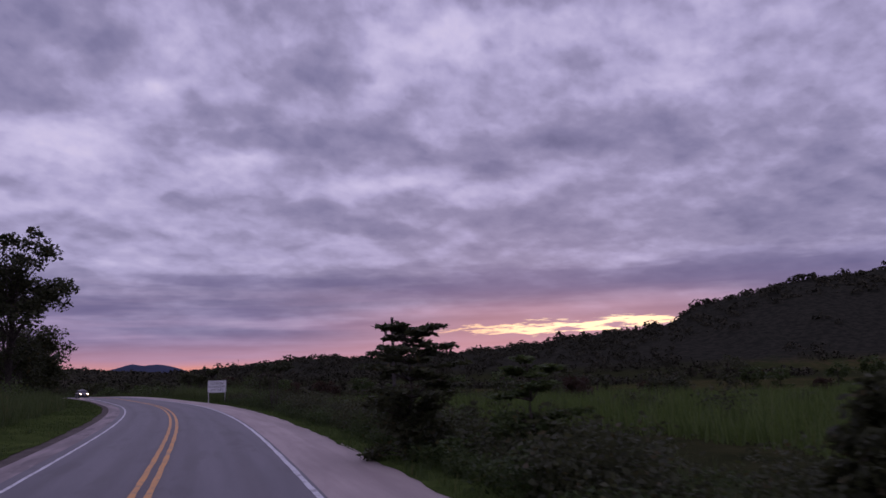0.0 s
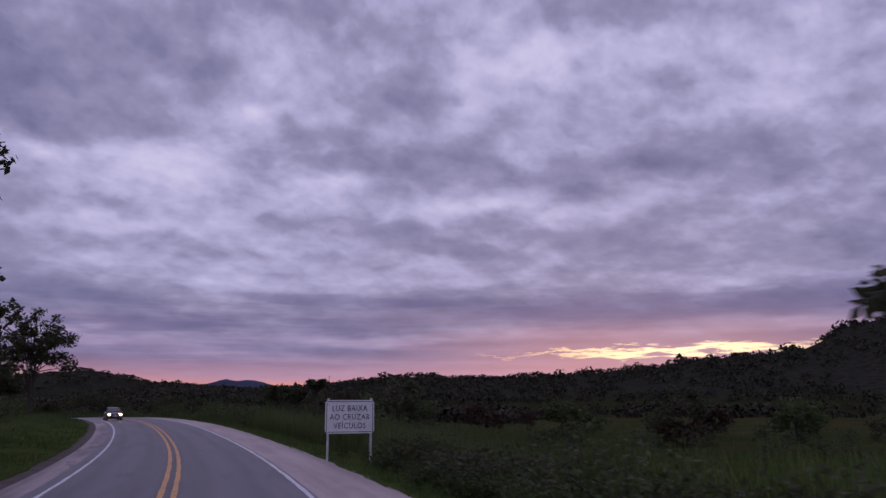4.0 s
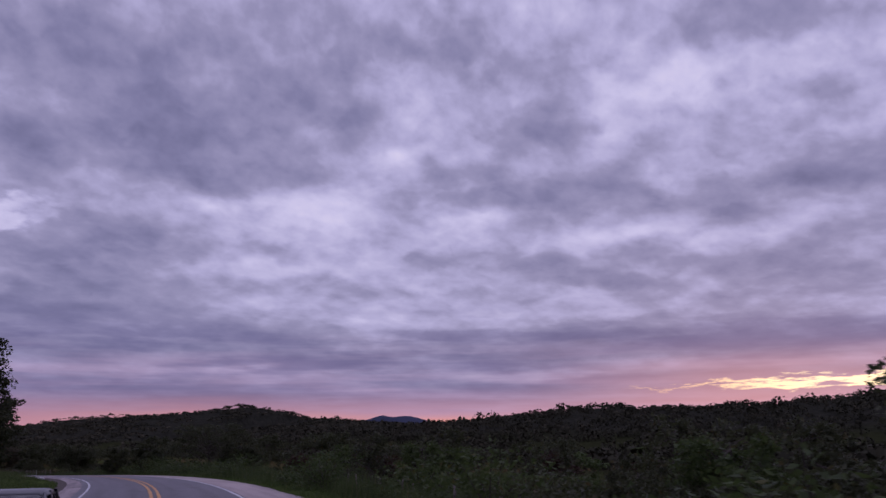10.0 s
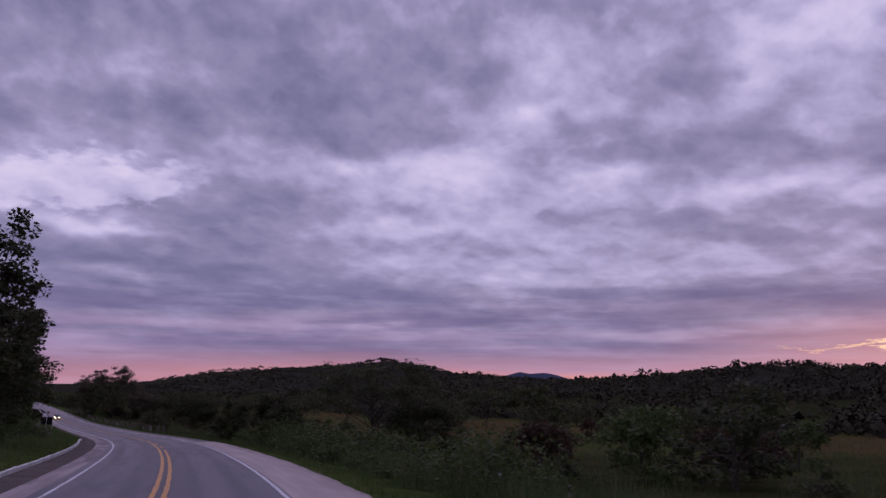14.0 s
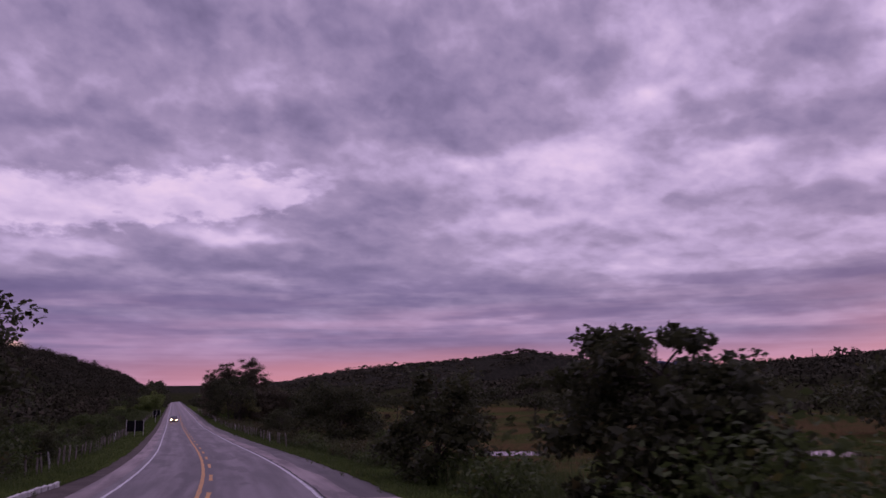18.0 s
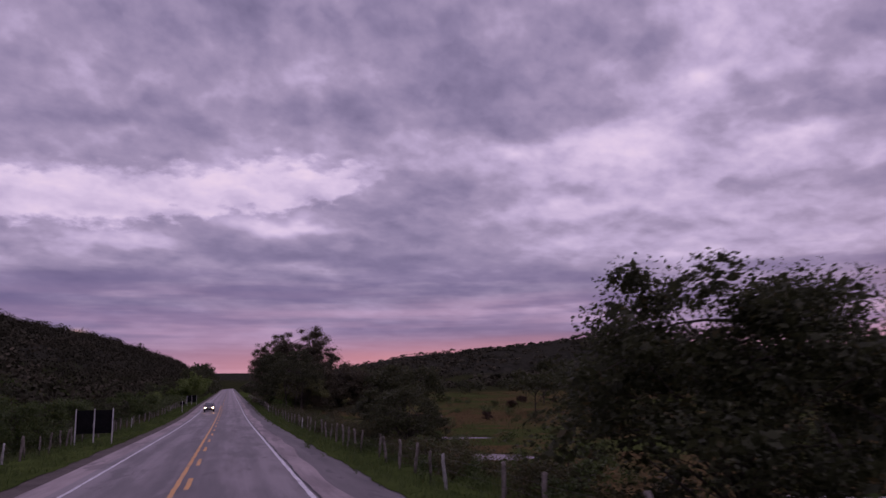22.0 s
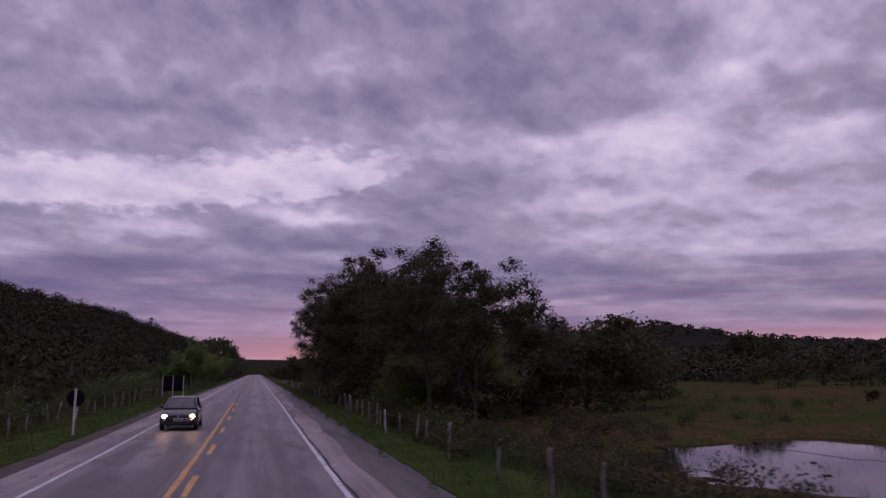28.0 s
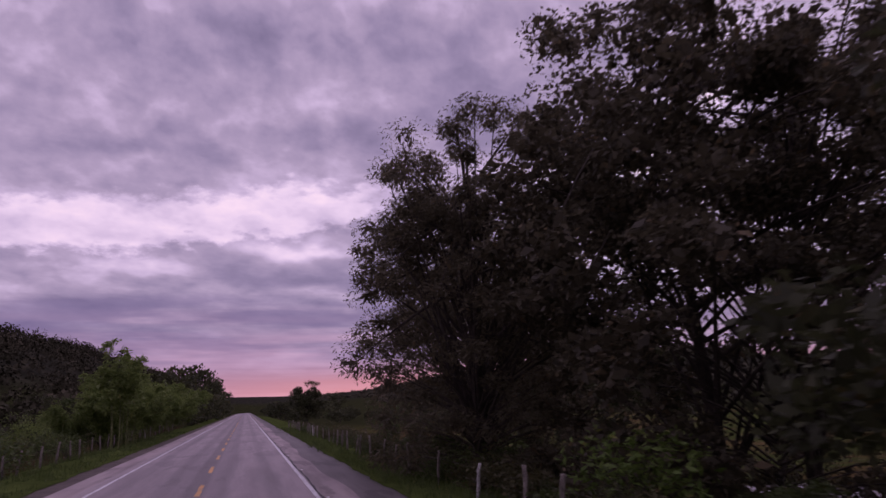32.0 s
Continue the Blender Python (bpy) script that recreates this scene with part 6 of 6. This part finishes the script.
def fence(name, label, s0, s1, o, step, seed):
    rp = random.Random(seed)
    ob = thing(name, label, "fence")
    tops, s, k = [], s0, 0
    while s < s1:
        oo = o + rp.uniform(-0.15, 0.15)
        x, y, zr = on_road(s, oo)
        z = float(zr + side_drop(s, oo)) - 0.05
        i = 5 if k % 17 == 3 else rp.randrange(5)
        part("post", POSTS[i], ob, "whitewashed post" if i == 5 else "", pose(float(x), float(y), z, rp.uniform(-5, 5), rp.uniform(-6, 6), rp.uniform(0, 360)))
        tops.append((float(x), float(y), z))
        s += step*rp.choice((0.7, 0.9, 1.0, 1.1, 1.6))*rp.uniform(0.9, 1.1)
        k += 1
    for h in (0.3, 0.6, 0.92):
        V, F = tubes([[((x, y, z + h + 0.015*math.sin(n*2.3 + h*9)), 0.003) for n, (x, y, z) in enumerate(tops)]], 4)
        part("wire", npmesh("wire", V, F, [WIRE]), ob, "thin rusty wire strand")
    return ob


fence("fence_right", "leaning wooden posts with wire along the wet pasture", 355, 660, 8.1, 3.3, 3)
fence("fence_left", "wooden posts with wire along the hillside scrub", 322, 660, -8.7, 3.2, 4)
fence("fence_curve", "old wooden posts with wire in the tall grass", 168, 250, 10.8, 3.0, 6)

# limewashed kerb on the inside of the curve
kerb = thing("kerb", "weathered limewashed concrete kerb stones", "kerb")
stone = bmesh.new()
box(stone, -0.075, 0.075, -0.435, 0.435, -0.15, 0.17)
bmesh.ops.bevel(stone, geom=list(stone.edges), offset=0.025, segments=1, affect="EDGES")
stone = to_mesh(stone, "kerb_stone", [KERB])
rk = random.Random(9)
for k in range(66):
    s = 247 + k*0.985
    part("kerb_stone", stone, kerb, "", road_pose(s, float(edge_left(s)) - 0.12 + rk.uniform(-0.02, 0.02), -0.02 + rk.uniform(-0.015, 0.015), rk.uniform(-1.2, 1.2)))

# service pole by the first trees
pole = thing("utility_pole", "slim dark wooden pole with a small bracket", "pole", m=stand(33.0, 8.5) @ Matrix.Diagonal((1, 1, 0.875, 1)))
V, F = tubes([[((0, 0, -0.6), 0.085), ((0.02, 0, 2.5), 0.075), ((0.0, 0.02, 5.6), 0.06)]], 8)
part("shaft", npmesh("shaft", V, F, [POLE_DARK], smooth=True), pole)
part("bracket", boxed("bracket", [POLE_DARK], -0.32, -0.05, -0.04, 0.04, 4.75, 4.83, bevel=0.01), pole, "short cross bracket")
V, F = tubes([[((-0.28, 0, 4.83), 0.03), ((-0.28, 0, 4.89), 0.055), ((-0.28, 0, 4.97), 0.045), ((-0.28, 0, 5.0), 0.02)]], 8)
part("insulator", npmesh("insulator", V, F, [POLE_DARK], smooth=True), pole, "dark insulator")

# a lattice mast on the far ridge
mast = thing("radio_mast", "thin lattice radio mast on the far ridge", "mast")
mx, my = -255.1, 1284.9
mast.matrix_basis = pose(mx, my, float(land([mx], [my])[0]))
legs = [[((1.1*math.cos(c)*(1 - u*0.75), 1.1*math.sin(c)*(1 - u*0.75), 38*u), 0.12) for u in (0, 1)] for c in (0.3, 2.4, 4.5)]
V, F = tubes(legs, 4)
part("legs", npmesh("legs", V, F, [POLE_DARK]), mast)
braces = [[((1.1*math.cos(c)*(1 - k/16*0.75), 1.1*math.sin(c)*(1 - k/16*0.75), 38*k/16), 0.05), ((1.1*math.cos(c + 2.1)*(1 - (k + 1)/16*0.75), 1.1*math.sin(c + 2.1)*(1 - (k + 1)/16*0.75), 38*(k + 1)/16), 0.05)] for k in range(16) for c in (0.3, 2.4, 4.5)]
V, F = tubes(braces, 3)
part("braces", npmesh("braces", V, F, [POLE_DARK]), mast)

# reflective studs outside the right edge line
stud_mesh = to_mesh(box(bmesh.new(), -0.05, 0.05, -0.05, 0.05, 0.0, 0.022, 0.012), "stud", [STUD])
for k in range(12):
    ob = new("road_stud", stud_mesh)
    ob.matrix_basis = road_pose(440 + k*12, 3.96, -0.028)
    tagged(ob, "small white reflective stud beside the edge line", "road stud", "road studs")


# ---------------------------------------------------------------- oncoming cars
def loft(sections, mats, name, smooth=True):
    """A closed skin through rows of points of equal number, capped at both ends."""
    bm = bmesh.new()
    rings = [[bm.verts.new(p) for p in ring] for ring in sections]
    for a, b in zip(rings, rings[1:]):
        for k in range(len(a)):
            j = (k + 1) % len(a)
            bm.faces.new((a[k], a[j], b[j], b[k]))
    bm.faces.new(rings[0][::-1])
    bm.faces.new(rings[-1])
    bmesh.ops.recalc_face_normals(bm, faces=list(bm.faces))
    bmesh.ops.bevel(bm, geom=[e for e in bm.edges], offset=0.02, segments=1, affect="EDGES")
    return to_mesh(bm, name, mats, smooth)


def hull(y, w, lo, hi, tuck=0.08):
    """One cross-section of the car's lower body."""
    return [(-w + tuck, y, lo), (-w, y, lo + 0.16), (-w, y, hi - 0.16), (-w + 0.07, y, hi), (w - 0.07, y, hi), (w, y, hi - 0.16), (w, y, lo + 0.16), (w - tuck, y, lo)]


def cabin(y, wb, wt, lo, hi):
    return [(-wb, y, lo), (-wt, y, hi - 0.05), (-wt + 0.10, y, hi), (wt - 0.10, y, hi), (wt, y, hi - 0.05), (wb, y, lo)]


def car(label, paint, m):
    """A small hatchback; its front points along -y."""
    ob = thing("oncoming_car", label, "car", m=m)
    body = part("body", loft([hull(-1.92, 0.62, 0.34, 0.66), hull(-1.84, 0.76, 0.24, 0.76), hull(-1.35, 0.82, 0.20, 0.90), hull(-0.75, 0.83, 0.20, 0.96),
                              hull(0.6, 0.83, 0.20, 0.97), hull(1.5, 0.82, 0.22, 0.97), hull(1.86, 0.76, 0.28, 0.92), hull(1.92, 0.66, 0.36, 0.80)], [paint], "body"), ob)
    part("roof", loft([cabin(-0.10, 0.64, 0.58, 1.36, 1.44), cabin(0.5, 0.66, 0.60, 1.38, 1.50), cabin(1.3, 0.64, 0.58, 1.34, 1.46)], [paint], "roof"), ob)
    part("glasshouse", loft([cabin(-0.92, 0.74, 0.70, 0.93, 1.00), cabin(-0.18, 0.73, 0.58, 0.94, 1.40), cabin(0.5, 0.74, 0.60, 0.94, 1.44), cabin(1.35, 0.73, 0.58, 0.94, 1.38), cabin(1.78, 0.68, 0.62, 0.92, 1.02)], [GLASS], "glasshouse"), ob, "dark windscreen and windows")
    for x in (-1, 1):
        for foot, head, thick_ in (((0.735, -0.95, 0.96), (0.60, -0.14, 1.42), 0.035), ((0.735, 0.42, 0.96), (0.615, 0.45, 1.45), 0.03), ((0.70, 1.76, 0.96), (0.60, 1.32, 1.41), 0.045)):
            V, F = tubes([[((x*foot[0], *foot[1:]), thick_), ((x*head[0], *head[1:]), thick_)]], 6)
            part("pillar", npmesh("pillar", V, F, [paint], smooth=True), ob)
        lamp = part("headlight", boxed("headlight", [TRIM], x*0.60 - 0.17, x*0.60 + 0.17, -1.90, -1.80, 0.58, 0.74, bevel=0.03), body, "headlight housing")
        lens = bmesh.new()
        bmesh.ops.create_uvsphere(lens, u_segments=14, v_segments=8, radius=0.10, matrix=Matrix.Translation((x*0.60, -1.885, 0.66)) @ Matrix.Diagonal((1.35, 0.5, 0.85, 1)))
        part("lit_lens", to_mesh(lens, "lit_lens", [HEADLIGHT], True), body, "lit warm-white headlight lens")
        part("mirror", boxed("mirror", [paint], x*0.86 - 0.09, x*0.86 + 0.09, -0.72, -0.60, 0.98, 1.11, bevel=0.03), ob, "door mirror")
        part("fog_lamp", boxed("fog_lamp", [TRIM], x*0.58 - 0.08, x*0.58 + 0.08, -1.885, -1.83, 0.36, 0.45, bevel=0.02), body, "fog lamp recess")
        for y in (-1.22, 1.22):
            tyre = bmesh.new()
            bmesh.ops.create_cone(tyre, cap_ends=True, segments=26, radius1=0.30, radius2=0.30, depth=0.19, matrix=Matrix.Translation((x*0.75, y, 0.30)) @ pose(0, 0, 0, 0, 90, 0))
            bmesh.ops.bevel(tyre, geom=[e for e in tyre.edges if len(e.link_faces) == 2 and any(len(f.verts) > 10 for f in e.link_faces)], offset=0.035, segments=2, affect="EDGES")
            wheel = part("wheel", to_mesh(tyre, "wheel", [RUBBER], True), ob, "black tyre")
            rim = bmesh.new()
            bmesh.ops.create_cone(rim, cap_ends=True, segments=18, radius1=0.19, radius2=0.17, depth=0.20, matrix=Matrix.Translation((x*0.755, y, 0.30)) @ pose(0, 0, 0, 0, 90, 0))
            part("rim", to_mesh(rim, "rim", [STEEL], True), wheel, "grey steel rim")
    part("grille", boxed("grille", [TRIM], -0.40, 0.40, -1.935, -1.86, 0.60, 0.70, bevel=0.015), body, "black grille")
    part("air_intake", boxed("air_intake", [TRIM], -0.46, 0.46, -1.93, -1.85, 0.30, 0.42, bevel=0.02), body, "black lower air intake")
    part("badge", boxed("badge", [STEEL], -0.055, 0.055, -1.945, -1.936, 0.605, 0.695, bevel=0.003), body, "round chrome badge")
    plate = part("number_plate", boxed("number_plate", [PLATE], -0.20, 0.20, -1.955, -1.932, 0.44, 0.57, bevel=0.004), body, "grey plate with plain dark bars")
    for k in range(2):
        part("bar", boxed("bar", [BLACK], -0.16 + 0.17*k, -0.02 + 0.18*k, -1.962, -1.957, 0.475, 0.535), body, "dark bar")
    for x in (-0.35, 0.25):
        V, F = tubes([[((x, -0.90, 1.00), 0.012), ((x + 0.42, -0.80, 1.07), 0.008)]], 4)
        part("wiper", npmesh("wiper", V, F, [TRIM]), ob)
    return ob


car("silver-grey hatchback with lit headlights on the asphalt", CAR_SILVER, road_pose(174.8, -2.2, 0.0, 2))
car("dark hatchback with lit headlights on the asphalt", CAR_BLACK, road_pose(494.2, -1.75, 0.0, 0))
